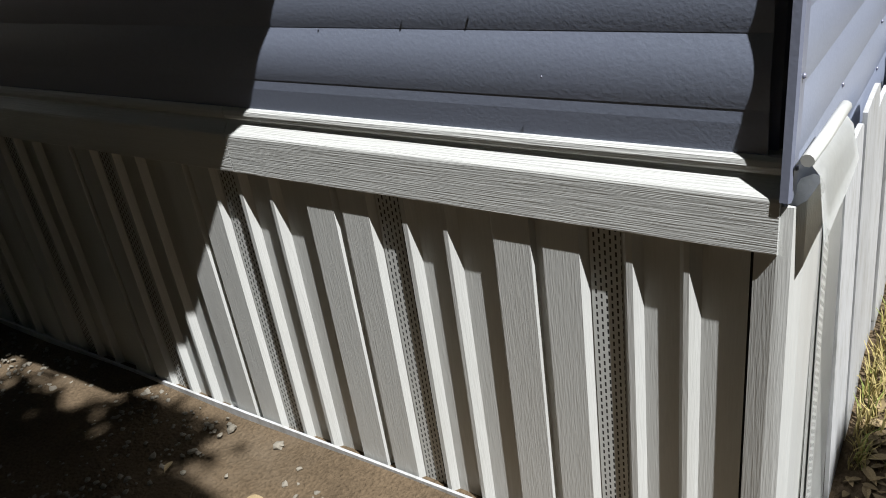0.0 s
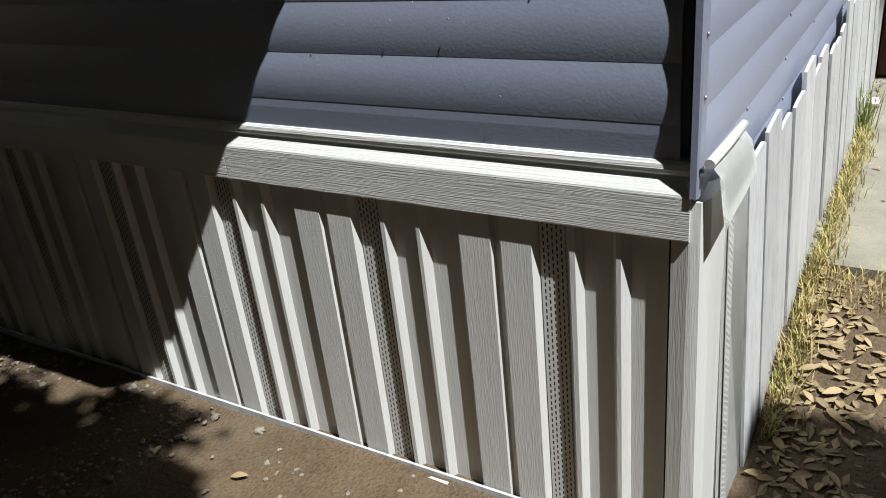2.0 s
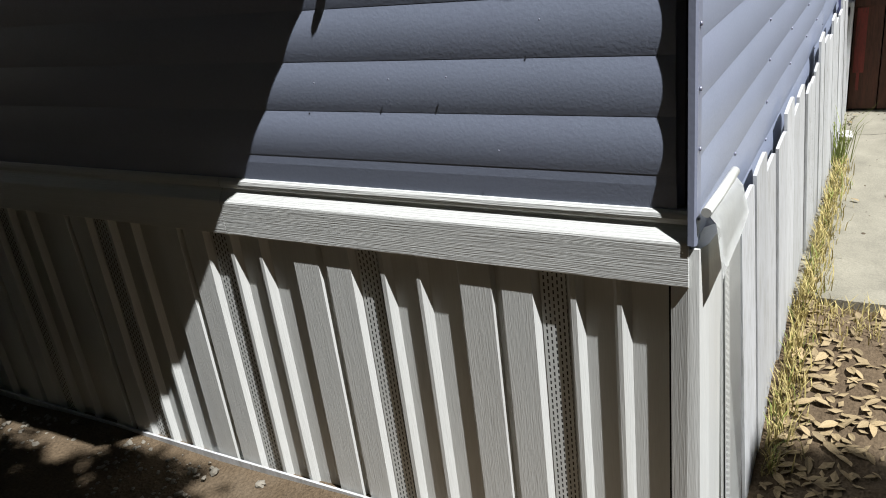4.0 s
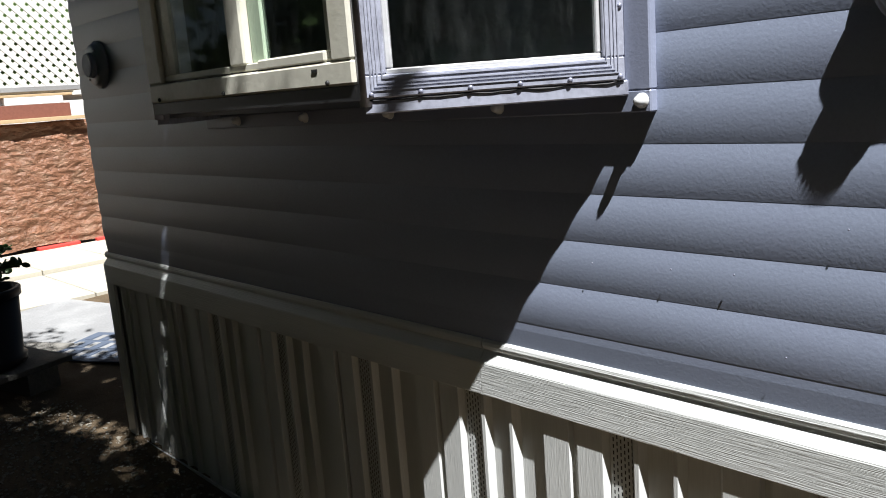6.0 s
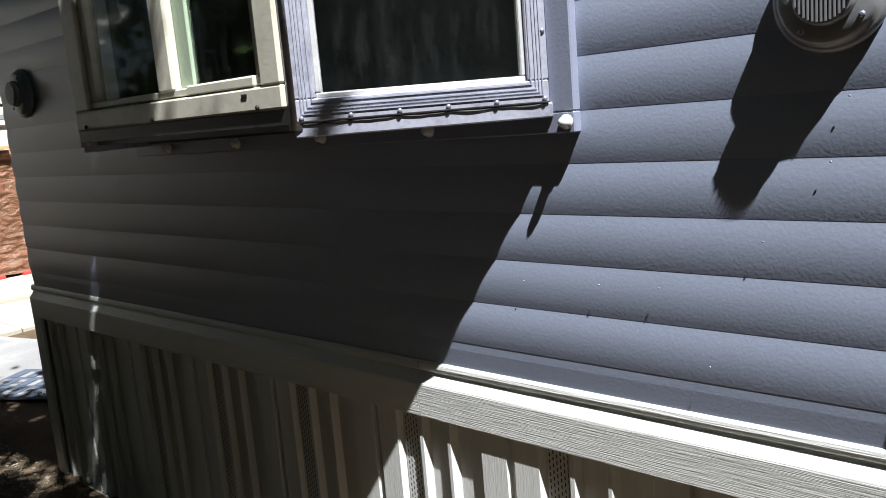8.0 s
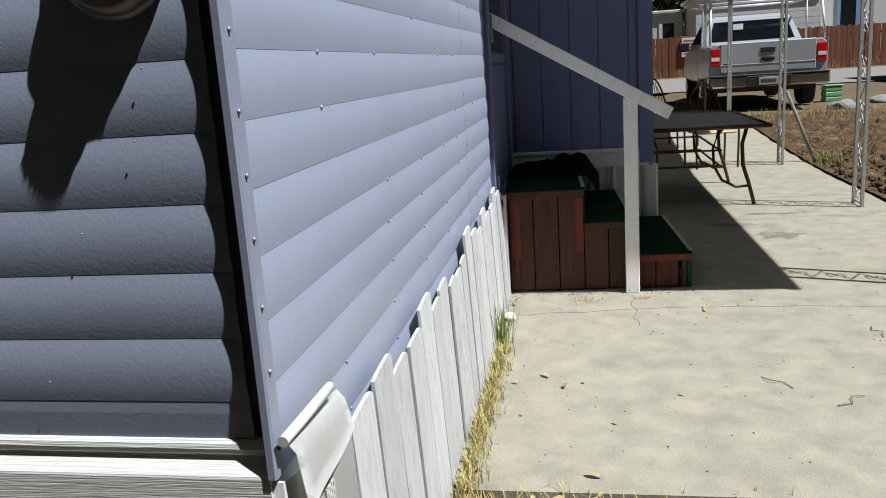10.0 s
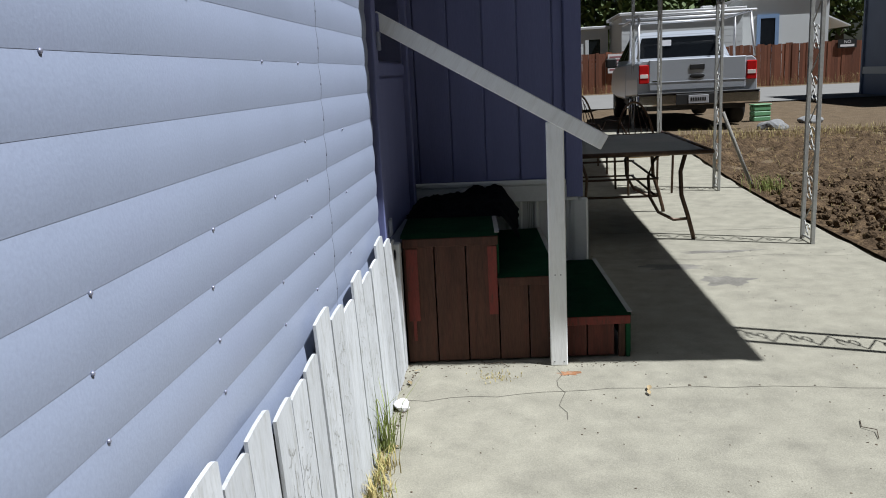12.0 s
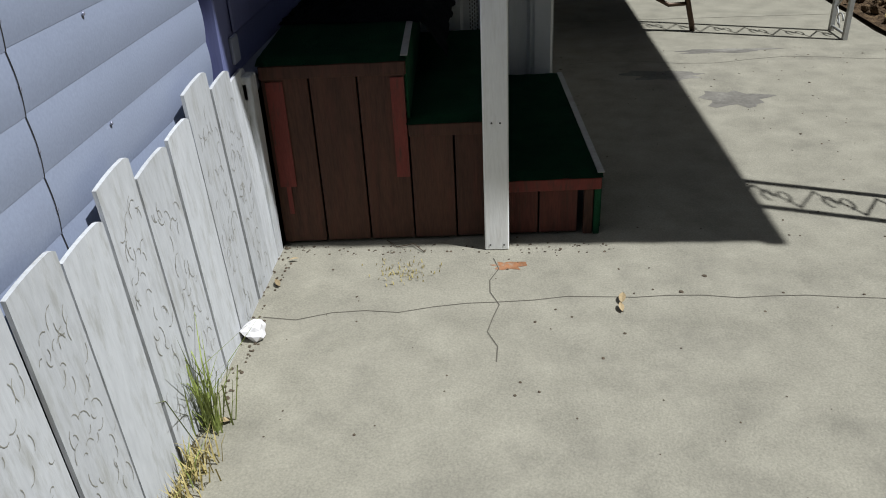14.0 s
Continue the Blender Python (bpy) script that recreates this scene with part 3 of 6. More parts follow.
# angle posts, underside, top
for i in (1, 2):
    bm = bmesh.new()
    tube(bm, [(BX[i], BY[i] + 0.008, BZ - 0.004), (BX[i], BY[i] + 0.008, BT)], 0.016, 8)
    part("angle_post", bm, M_ALU, bay)
for name, z0, z1, mt in (("bay_floor", BZ - 0.002, BZ + 0.03, M_SIDING), ("bay_roof", BT, BT + 0.10, M_SIDING)):
    bm = bmesh.new()
    lo = [bm.verts.new((x, y + (0.03 if k in (0, 3) else 0.03), z0)) for k, (x, y) in enumerate(zip(BX, BY))]
    hi = [bm.verts.new((v.co.x, v.co.y, z1)) for v in lo]
    bm.faces.new(lo)
    bm.faces.new(hi)
    for a in range(4):
        b = (a + 1) % 4
        bm.faces.new((lo[a], lo[b], hi[b], hi[a]))
    part(name, bm, mt, bay)
# near-black sheet over the siding stands in for the dark room behind the panes
part("bay_lining", boxed(BX[3] + 0.02, BX[0] - 0.02, 1.842, 1.845, BZ + 0.03, BT), M_UNLIT_ROOM, bay)
part("head_board", boxed(BX[3] - 0.06, BX[0] + 0.06, FY - 0.02, FY + 0.02, BT, BT + 0.12, bevel=0.004), M_SIDING, bay)
# flange round the bay, bolted to the wall
bm = bmesh.new()
box(bm, BX[3] - 0.06, -0.660, 1.846, 1.872, 1.374, 1.420)
box(bm, -0.722, -0.660, 1.846, 1.872, 1.420, BT + 0.05)
box(bm, BX[3] - 0.06, BX[3] - 0.005, 1.846, 1.872, 1.420, BT + 0.05)
part("flange", bevelled(bm, 0.003), M_TRIMPAINT, bay, "painted flange bolted to the siding")
for x in (-0.680, -1.075, -1.48, -1.89, -2.30):
    bm = bmesh.new()
    lathe(bm, [(0.016, 0.0), (0.016, 0.004), (0.011, 0.006), (0.011, 0.016), (0.008, 0.023), (0.002, 0.026)], (x, 1.846, 1.398), "y", 14)
    part("bolt", bm, M_BOLT, bay, "white-capped bolt")
# curtain behind the left-hand pane, before the near-black sheet for the unlit room
bm = bmesh.new()
n = 40
a = [bm.verts.new((-1.63 - 0.38 * k / n, 1.56 + 0.012 * math.sin(k * 1.1) + 0.006 * math.sin(k * 2.7), BZ + 0.05)) for k in range(n + 1)]
b = [bm.verts.new((v.co.x, v.co.y, BT - 0.05)) for v in a]
for k in range(n):
    bm.faces.new((a[k], a[k + 1], b[k + 1], b[k])).smooth = True
tagged(part("curtain", bm, M_CURTAIN), "dark sheer curtain hanging behind a window pane", "curtain")

# ---- round wall vents ----
def round_vent(x, z, r, mt):
    v = tagged(empty("wall_vent", (x, 0, z)), "round metal wall vent with upright fins", "vent", group="round wall vents")
    bm = bmesh.new()
    lathe(bm, [(r, 0.0), (r, 0.010), (r * 0.93, 0.016), (r * 0.90, 0.016), (r * 0.86, 0.029), (r * 0.80, 0.034), (r * 0.50, 0.035)], (0, FY, 0), "y", 40)
    part("flange", bm, mt, v)
    bm = bmesh.new()
    lathe(bm, [(r * 0.54, 0.029), (r * 0.53, 0.049), (r * 0.50, 0.053), (r * 0.47, 0.053)], (0, FY, 0), "y", 40)
    part("grille_ring", bm, mt, v)
    for k in range(-6, 7):
        xx = k * r * 0.073
        h = math.sqrt(max(0.0, (r * 0.47) ** 2 - xx * xx))
        part("fin", boxed(xx - 0.0016, xx + 0.0016, FY - 0.059, FY - 0.036, -h, h), mt, v)
    for a in (-35, 145, 55, 235):
        bm = bmesh.new()
        lathe(bm, [(0.005, 0.0), (0.005, 0.004), (0.002, 0.005)], (0.72 * r * math.cos(radians(a)), FY - 0.034, 0.72 * r * math.sin(radians(a))), "y", 10)
        part("screw", bm, M_SCREW, v)
    return v


M_VENT = mat("grey_vent_metal", (0.33, 0.34, 0.36), 0.4, metal=0.3, grain=0.1, bump=0.1)
round_vent(-0.160, 1.577, 0.094, M_VENT)
round_vent(-3.50, 1.677, 0.105, M_SIDING)

# ---- side skirting: upright planks with rounded shoulders ----
side_skirt = tagged(empty("skirting_side"), "uneven white plank skirting along the sunny side wall", "skirting", kind="structure")
# near-black sheet gives the gaps between planks their shade
part("backing", boxed(-0.028, -0.016, 1.93, 5.48, -0.30, 0.54), M_VOID_SHADE, side_skirt)


def picket(w, h, lean):
    """A thin plank with a low domed top and a rounded far shoulder, leaning out at the foot."""
    bm = bmesh.new()
    top = [(w * u, 0.004 * (1 - (2 * u - 1) ** 2) - 0.010 * (1 - u) - (0.009 * ((u - 0.86) / 0.14) ** 2 if u > 0.86 else 0.0)) for u in (0, 0.12, 0.3, 0.5, 0.7, 0.86, 0.94, 1.0)]
    ring = top + [(w, -h), (0, -h)]
    A = [bm.verts.new((lean * z, y, z)) for y, z in ring]
    B = [bm.verts.new((-0.009 + lean * z, y, z)) for y, z in ring]
    bm.faces.new(A)
    bm.faces.new(B[::-1])
    for i in range(len(ring)):
        j = (i + 1) % len(ring)
        bm.faces.new((A[i], A[j], B[j], B[i]))
    return bm


M_WORN = mat("worn_printed_pattern", (0.27, 0.26, 0.22), 0.8, grain=0.3, bump=0)
r3 = random.Random(3)
# far edge and top of each plank
PLANKS = ((2.39, 0.668), (2.585, 0.690), (2.76, 0.625), (2.93, 0.640), (3.125, 0.694), (3.285, 0.630), (3.45, 0.652), (3.60, 0.622), (3.745, 0.612),
          (3.885, 0.632), (4.077, 0.716), (4.247, 0.672), (4.416, 0.641), (4.587, 0.702), (4.774, 0.651), (4.929, 0.665), (5.118, 0.722), (5.285, 0.677), (5.44, 0.640))
y = 2.20
for k, (far, top) in enumerate(PLANKS):
    w = far - y - r3.uniform(0.008, 0.015)
    foot = (ground_z(0.05, y) if y < 3.1 else 0.0) - 0.03
    x = 0.034 + r3.uniform(-0.003, 0.004) + 0.005 * (k % 2)
    lean = -0.042
    last_picket = part("picket", picket(w, top - foot, lean), M_PICKET, side_skirt, at=pose(x, y, top, r3.uniform(-0.6, 0.6), 0, r3.uniform(-1.2, 1.2)))
    if k % 3 != 0 and y > 3.3:
        bm = bmesh.new()
        for q in range(46):
            cy, cz, a0, rr = r3.uniform(0.02, w - 0.02), -r3.uniform(0.10, top - 0.02), r3.uniform(0, 6.28), r3.uniform(0.008, 0.022)
            arc = [(cy + rr * math.cos(a0 + 0.45 * i), cz + 1.5 * rr * math.sin(a0 + 0.45 * i)) for i in range(5)]
            for (y0, z0), (y1, z1) in zip(arc, arc[1:]):
                if min(y0, y1) < 0.006 or max(y0, y1) > w - 0.006 or max(z0, z1) > -0.07:
                    continue
                d = Vector((0, y1 - y0, z1 - z0)).normalized()
                s = Vector((0, -d.z, d.y)) * 0.0008
                L = lean
                bm.faces.new([bm.verts.new(Vector((0.0012 + L * c[1], c[0], c[1])) + t) for c, t in (((y0, z0), -s), ((y1, z1), -s), ((y1, z1), s), ((y0, z0), s))])
        part("worn_pattern", bm, M_WORN, last_picket)
    y = far
part("end_board", boxed(0.03, 0.062, 5.38, 5.44, -0.02, 0.62, bevel=0.003), M_PICKET, side_skirt)
bm = bmesh.new()
A = [bm.verts.new(p) for p in ((0.030, 1.985, 0.70), (0.033, 2.195, 0.675), (0.062, 2.195, -0.24), (0.050, 1.985, -0.24))]
bm.faces.new(A)
bmesh.ops.solidify(bm, geom=list(bm.faces), thickness=0.006)
part("side_panel", bm, M_VINYL_S, side_skirt, "smooth white vinyl panel")
part("vent_strip", boxed(-0.022, 0.022, -0.001, 0.001, -0.82, 0.0), M_PERF, side_skirt, "perforated vent strip", at=pose(0.0365, 2.03, 0.62, 0, -1.4, 0) @ pose(0, 0, 0, 0, 0, 90))
# torn flap of fascia hanging at the corner
flap = tagged(empty("fascia_flap"), "torn white vinyl fascia end hanging off the corner", "flap")
bm = bmesh.new()
tube(bm, [(0.030, 1.850, 0.796), (0.036, 1.95, 0.799), (0.040, 2.075, 0.801)], 0.010, 10)
part("bead", bm, M_VINYL_S, flap)
bm = bmesh.new()
n = 8
rows = []
for i in range(n + 1):
    t = i / n
    yy = 1.862 + 0.275 * t + 0.008 * math.sin(9 * t)
    low = 0.655 + 0.028 * t + 0.004 * math.sin(7 * t)
    hi = 0.770 - 0.022 * t
    rows.append([bm.verts.new((0.030, yy, hi + 0.020))] + [bm.verts.new((0.046 + 0.014 * s, yy + 0.004 * s, hi + (low - hi) * s)) for s in (0, 0.3, 0.65, 1.0)])
for a, b in zip(rows, rows[1:]):
    for q in range(4):
        bm.faces.new((a[q], a[q + 1], b[q + 1], b[q])).smooth = True
bmesh.ops.solidify(bm, geom=list(bm.faces), thickness=0.002)
part("sheet", bm, M_VINYL_S, flap)

# screws and nail heads on the siding
nails = tagged(empty("siding_screws"), "small painted screws along the siding laps", "screws", kind="structure")
bm = bmesh.new()
lathe(bm, [(0.0045, 0.0), (0.0045, 0.002), (0.002, 0.004)], (0, 0, 0), "x", 8)
nail_mesh = mesh_of("screw", bm, M_SCREW)


def nail(x, y, z, rz=0):
    o = new("screw", nail_mesh)
    o.parent = nails
    o.matrix_basis = pose(x, y, z, 0, 0, rz)


for k in range(16):
    nail(0.012, 1.872, 0.785 + 0.1125 * k + r3.uniform(-0.015, 0.015))
for k in range(1, 14):
    zz = SIDE0 + PITCH * k - 0.002
    for yy in (2.31, 2.81, 3.30, 3.74, 4.10, 4.62):
        if r3.random() < 0.5:
            nail(SX - 0.004, yy + r3.uniform(-0.02, 0.02), zz)
    nail(SX - 0.002, 4.34, zz + 0.05)
for x, z in ((-0.83, 1.038), (-0.63, 1.045), (-0.49, 1.049), (-0.386, 0.897), (-0.278, 1.155), (-0.13, 1.41), (-0.16, 1.30)):
    o = new("screw", nail_mesh)
    o.parent = nails
    o.matrix_basis = pose(x, FY - 0.0095, z, 0, 0, -90) @ Matrix.Diagonal((0.35, 0.45, 0.45, 1))

# ---- side entry: jamb, storm door, end wall of the addition ----
W2Y, W2X = 6.66, 0.985
bm = bmesh.new()
box(bm, -0.10, -0.03, 5.24, 5.40, 0.45, TOP)
box(bm, -0.10, -0.03, 6.42, W2Y, 0.45, TOP)
box(bm, -0.10, -0.03, 5.40, 6.42, 2.55, TOP)
tagged(part("wall_entry", bm, M_PURPLE), "shaded purple wall beside the entry door", "wall", kind="structure")
door = tagged(empty("door_1"), "closed purple storm door in a narrow frame", "door", kind="structure")
part("jamb", boxed(-0.06, 0.018, 5.30, 5.40, 0.55, 2.55, bevel=0.004), M_PURPLE, door)
part("jamb", boxed(-0.06, 0.018, 6.42, 6.50, 0.55, 2.55, bevel=0.004), M_PURPLE, door)
part("door_leaf", boxed(-0.05, -0.012, 5.405, 6.415, 0.60, 2.52, bevel=0.004), M_PURPLE, door)
part("door_panel", boxed(-0.012, 0.000, 5.50, 6.32, 0.72, 1.38, bevel=0.006), M_PURPLE, door)
part("door_window", boxed(-0.012, -0.004, 5.50, 6.32, 1.46, 2.38), M_CARGLASS, door, "dark storm door glass")
part("door_rail", boxed(-0.012, 0.004, 5.46, 6.36, 1.39, 1.45, bevel=0.004), M_PURPLE, door)
part("hinge", boxed(0.018, 0.030, 5.37, 5.43, 0.66, 0.74, bevel=0.003), M_TRIMPAINT, door)
part("hinge", boxed(0.018, 0.030, 5.37, 5.43, 1.50, 1.58, bevel=0.003), M_TRIMPAINT, door)
part("wall_bracket", boxed(-0.004, 0.03, 5.40, 5.45, 1.56, 1.66, bevel=0.004), M_PURPLE, door)
part("threshold", boxed(-0.06, 0.05, 5.38, 6.44, 0.545, 0.60, bevel=0.004), M_TRIMPAINT, door)

addition = tagged(part("wall_addition", boxed(-0.10, W2X - 0.01, W2Y + 0.012, W2Y + 0.09, 0.70, TOP), M_PURPLE), "purple grooved plywood end wall in shade", "wall", kind="structure")
x = -0.03
for w in (0.06, 0.205, 0.205, 0.205, 0.205, 0.08):
    part("plywood_board", boxed(x, min(x + w - 0.008, W2X - 0.08), W2Y, W2Y + 0.012, 0.735, TOP, bevel=0.003), M_PURPLE, addition)
    x += w
part("corner_board", boxed(W2X - 0.07, W2X + 0.03, W2Y - 0.022, W2Y, 0.62, TOP, bevel=0.004), M_PURPLE, addition)
part("corner_board", boxed(W2X + 0.008, W2X + 0.03, W2Y, W2Y + 0.10, 0.62, TOP, bevel=0.004), M_PURPLE, addition)
wall2s = tagged(part("wall_addition_side", boxed(W2X - 0.07, W2X, W2Y + 0.10, 17.9, 0.62, TOP), M_PURPLE), "purple plywood long wall of the addition", "wall", kind="structure")
for k in range(28):
    y0 = W2Y + 0.11 + 0.4 * k
    part("plywood_board", boxed(W2X, W2X + 0.012, y0, y0 + 0.392, 0.64, TOP), M_PURPLE, wall2s)
tagged(part("roof_addition", boxed(0.03, W2X + 0.06, W2Y - 0.04, 18.05, TOP, TOP + 0.1, bevel=0.01), M_ROOF), "flat pale roof of the addition", "roof", kind="structure")
sk2 = tagged(empty("skirting_addition"), "white vinyl skirting below the purple wall", "skirting", kind="structure")
part("fascia", boxed(-0.02, W2X + 0.0, W2Y - 0.020, W2Y + 0.05, 0.60, 0.70, bevel=0.004), M_VINYL_S, sk2)
part("fascia_bead", boxed(-0.02, W2X - 0.07, W2Y - 0.030, W2Y - 0.001, 0.702, 0.734, bevel=0.008), M_VINYL_S, sk2)
bm = bmesh.new()
extrude_profile(bm, [(x, W2Y + 0.01 + 0.02 * d, 0) for x, d in PANEL], (0, 0, 0.0), (0, 0, 0.60))
q0 = part("skirt_panel", bm, M_VINYL, sk2, at=pose(0.56, 0, 0))
t0 = part("vent_strip", boxed(0.113, 0.163, W2Y + 0.027, W2Y + 0.029, 0, 0.60), M_PERF, q0, "perforated vent strip")
q1 = again(q0, pose(0.56 - PERIOD, 0, 0))
again(t0, Matrix.Identity(4), q1)
bm = bmesh.new()
extrude_profile(bm, [(W2X - 0.02, W2Y + 0.0, 0), (W2X + 0.05, W2Y - 0.004, 0), (W2X + 0.06, W2Y + 0.01, 0), (W2X + 0.06, W2Y + 0.09, 0), (W2X + 0.03, W2Y + 0.09, 0)], (0, 0, -0.02), (0, 0, 0.60), closed=True)
part("corner_post", bm, M_VINYL_S, sk2)
bm = bmesh.new()
box(bm, W2X + 0.061, W2X + 0.064, W2Y + 0.02, W2Y + 0.08, 0.0, 0.58)
part("vent_strip", bm, M_PERF, sk2, "perforated vent strip")
part("skirt_panel", boxed(W2X + 0.01, W2X + 0.03, W2Y + 0.09, 17.9, -0.02, 0.60), M_VINYL, sk2)

# ---- porch steps ----
steps = tagged(empty("porch_steps", (0.062, 5.468, 0), 3.0), "brown plank porch steps with red patches and green carpet treads", "steps")
RISE = ((0.0, 0.452, 0.640), (0.452, 0.740, 0.435), (0.740, 1.075, 0.225))
D = 1.13
r5 = random.Random(5)
for (x0, x1, h), nb in zip(RISE, (3, 2, 2)):
    e1 = x1 - (0.07 if h < 0.3 else 0.0)
    w = (e1 - x0) / nb
    for k in range(nb):
        zt = h - 0.055
        bm = boxed(x0 + w * k + 0.003, x0 + w * (k + 1) - 0.003, 0.0 + r5.uniform(0, 0.003), 0.020, 0.012, zt, bevel=0.002)
        part("plank", bm, M_PLANK if h > 0.3 else M_REDPLANK, steps)
    part("edge_strip", boxed(x0, x1 + 0.004, -0.006, 0.022, h - 0.057, h - 0.014, bevel=0.003), M_PLANK if h > 0.3 else M_RED, steps, "weathered tread edge strip")
    part("tread_board", boxed(x0 + 0.002, x1, 0.022, D, h - 0.04, h - 0.014), M_PLANK, steps)
    bm = bmesh.new()
    nx, ny = 14, 24
    g = [[bm.verts.new((x0 - 0.006 + (x1 - x0 + 0.014) * i / nx, -0.012 + (D + 0.01) * j / ny + (r5.uniform(-0.003, 0.003) if j == 0 else 0), h + r5.uniform(-0.001, 0.002) - (0.012 if j == 0 else 0))) for i in range(nx + 1)] for j in range(ny + 1)]
    for j in range(ny):
        for i in range(nx):
            bm.faces.new((g[j][i], g[j][i + 1], g[j + 1][i + 1], g[j + 1][i]))
    bmesh.ops.solidify(bm, geom=list(bm.faces), thickness=0.012)
    part("carpet", bm, M_TURF, steps, "green outdoor carpet with a frayed edge")
    part("riser_carpet", boxed(x1 - 0.002, x1 + 0.008, 0.01, D, max(0.02, h - 0.205), h - 0.002, bevel=0.002), M_TURF, steps)
    part("tread_nosing", boxed(x1 - 0.010, x1 + 0.012, 0.0, D, h + 0.001, h + 0.004), M_IRON, steps, "thin pale metal nosing")
for x0, x1, z0, z1 in ((0.016, 0.070, 0.22, 0.575), (0.405, 0.448, 0.24, 0.575), (0.035, 0.050, 0.12, 0.22)):
    part("paint_patch", boxed(x0, x1, -0.0035, -0.0005, z0, z1), M_RED, steps, "patch of faded red paint")
part("end_post", boxed(1.025, 1.055, 0.0, 0.03, 0.0, 0.175, bevel=0.003), M_PLANK, steps)
part("end_post", boxed(1.058, 1.078, -0.004, 0.03, 0.0, 0.175, bevel=0.003), M_TURF, steps)
part("side_board", boxed(0.01, 0.03, 0.02, D, 0.0, 0.6), M_PLANK, steps)

# crumpled black carpet on the top step
bm = bmesh.new()
nx, ny = 46, 40
g = []
for j in range(ny + 1):
    r = []
    for i in range(nx + 1):
        u, v = i / nx, j / ny
        x, y = 0.02 + 0.60 * u, 5.92 + 0.70 * v
        lump = 0.028 + 0.045 * smooth(0.25, 0.75, u) * smooth(0.0, 0.35, v)
        z = 0.643 + lump * min(1, 6 * u, 6 * v) * (0.7 + 0.8 * abs(noise.noise(Vector((x * 9, y * 9, 3))))) + 0.012 * noise.noise(Vector((x * 40, y * 40, 0)))
        if x > 0.53:
            z -= 1.4 * (x - 0.53)
        r.append(bm.verts.new((x + 0.015 * noise.noise(Vector((y * 20, 1, 1))), y + 0.015 * noise.noise(Vector((x * 20, 2, 1))), max(z, 0.646 if x < 0.51 else 0.46))))
    g.append(r)
for j in range(ny):
    for i in range(nx):
        bm.faces.new((g[j][i], g[j][i + 1], g[j + 1][i + 1], g[j + 1][i])).smooth = True
bmesh.ops.solidify(bm, geom=list(bm.faces), thickness=0.008)
tagged(part("carpet_scrap", bm, M_BLACKMAT), "crumpled black carpet lying on the top step", "carpet")

# handrail
rail = tagged(empty("handrail"), "white painted handrail on a single wooden post", "handrail")
part("post", boxed(0.752, 0.832, 5.415, 5.450, 0.0, 1.15, bevel=0.004), M_WHITEWOOD, rail)
a, b = Vector((0.0, 5.432, 1.640)), Vector((1.012, 5.432, 1.048))
m = Matrix.Translation((a + b) / 2) @ (b - a).to_track_quat("X", "Z").to_matrix().to_4x4()
half = (b - a).length / 2
bm = bmesh.new()
box(bm, -half, half, -0.022, 0.018, -0.036, 0.036)
part("rail", bevelled(bm, 0.004), M_WHITEWOOD, rail, at=m)
for x, z in ((0.78, 0.445), (0.806, 0.445), (0.77, 0.02), (0.815, 0.02)):
    bm = bmesh.new()
    lathe(bm, [(0.003, 0), (0.003, 0.001)], (x, 5.4145, z), "y", 8)
    part("screw", bm, M_BLACKPLASTIC, rail)

# ---- porch awning on scrolled iron columns ----
PORCH = ((2.83, 5.45), (2.83, 8.02), (2.80, 10.72), (2.83, 14.4), (2.83, 17.1))
AW_Z = 3.17
aw = tagged(empty("porch_awning"), "flat metal porch awning held by iron columns", "awning", kind="structure")
bm = bmesh.new()
pts = []
nn = 34
for k in range(nn + 1):
    xx = 0.02 + (3.40 - 0.02) * k / nn
    pts.append((xx, 0, AW_Z + (0.03 if k % 2 else 0.0)))
extrude_profile(bm, pts, (0, 4.86, 0), (0, 17.3, 0))
bmesh.ops.solidify(bm, geom=list(bm.faces), thickness=0.004)
part("awning_sheet", bm, M_ROOF, aw)
part("gutter", boxed(3.36, 3.42, 4.85, 17.3, AW_Z - 0.05, AW_Z - 0.005, bevel=0.004), M_ROOF, aw)


def scroll(bm, z0, z1, p, q):
    """An S scroll between two bars."""
    pts = []
    for k in range(25):
        t = k / 24
        a = (t - 0.5) * 3.4 * math.pi
        w = 0.5 + 0.42 * math.sin(a * 0.62) * (1 - 0.25 * abs(2 * t - 1))
        pts.append(Vector(p).lerp(Vector(q), w) + Vector((0, 0, z0 + (z1 - z0) * (t + 0.06 * math.sin(a * 1.3)))))
    tube(bm, pts, 0.005, 5)
    for zc, s in ((z0 + 0.1 * (z1 - z0), 1), (z1 - 0.1 * (z1 - z0), -1)):
        ring = [Vector(p).lerp(Vector(q), 0.5 + 0.2 * math.cos(a)) + Vector((0, 0, zc + 0.035 * s * math.sin(a))) for a in (k * math.pi / 6 for k in range(10))]
        tube(bm, ring, 0.005, 5)


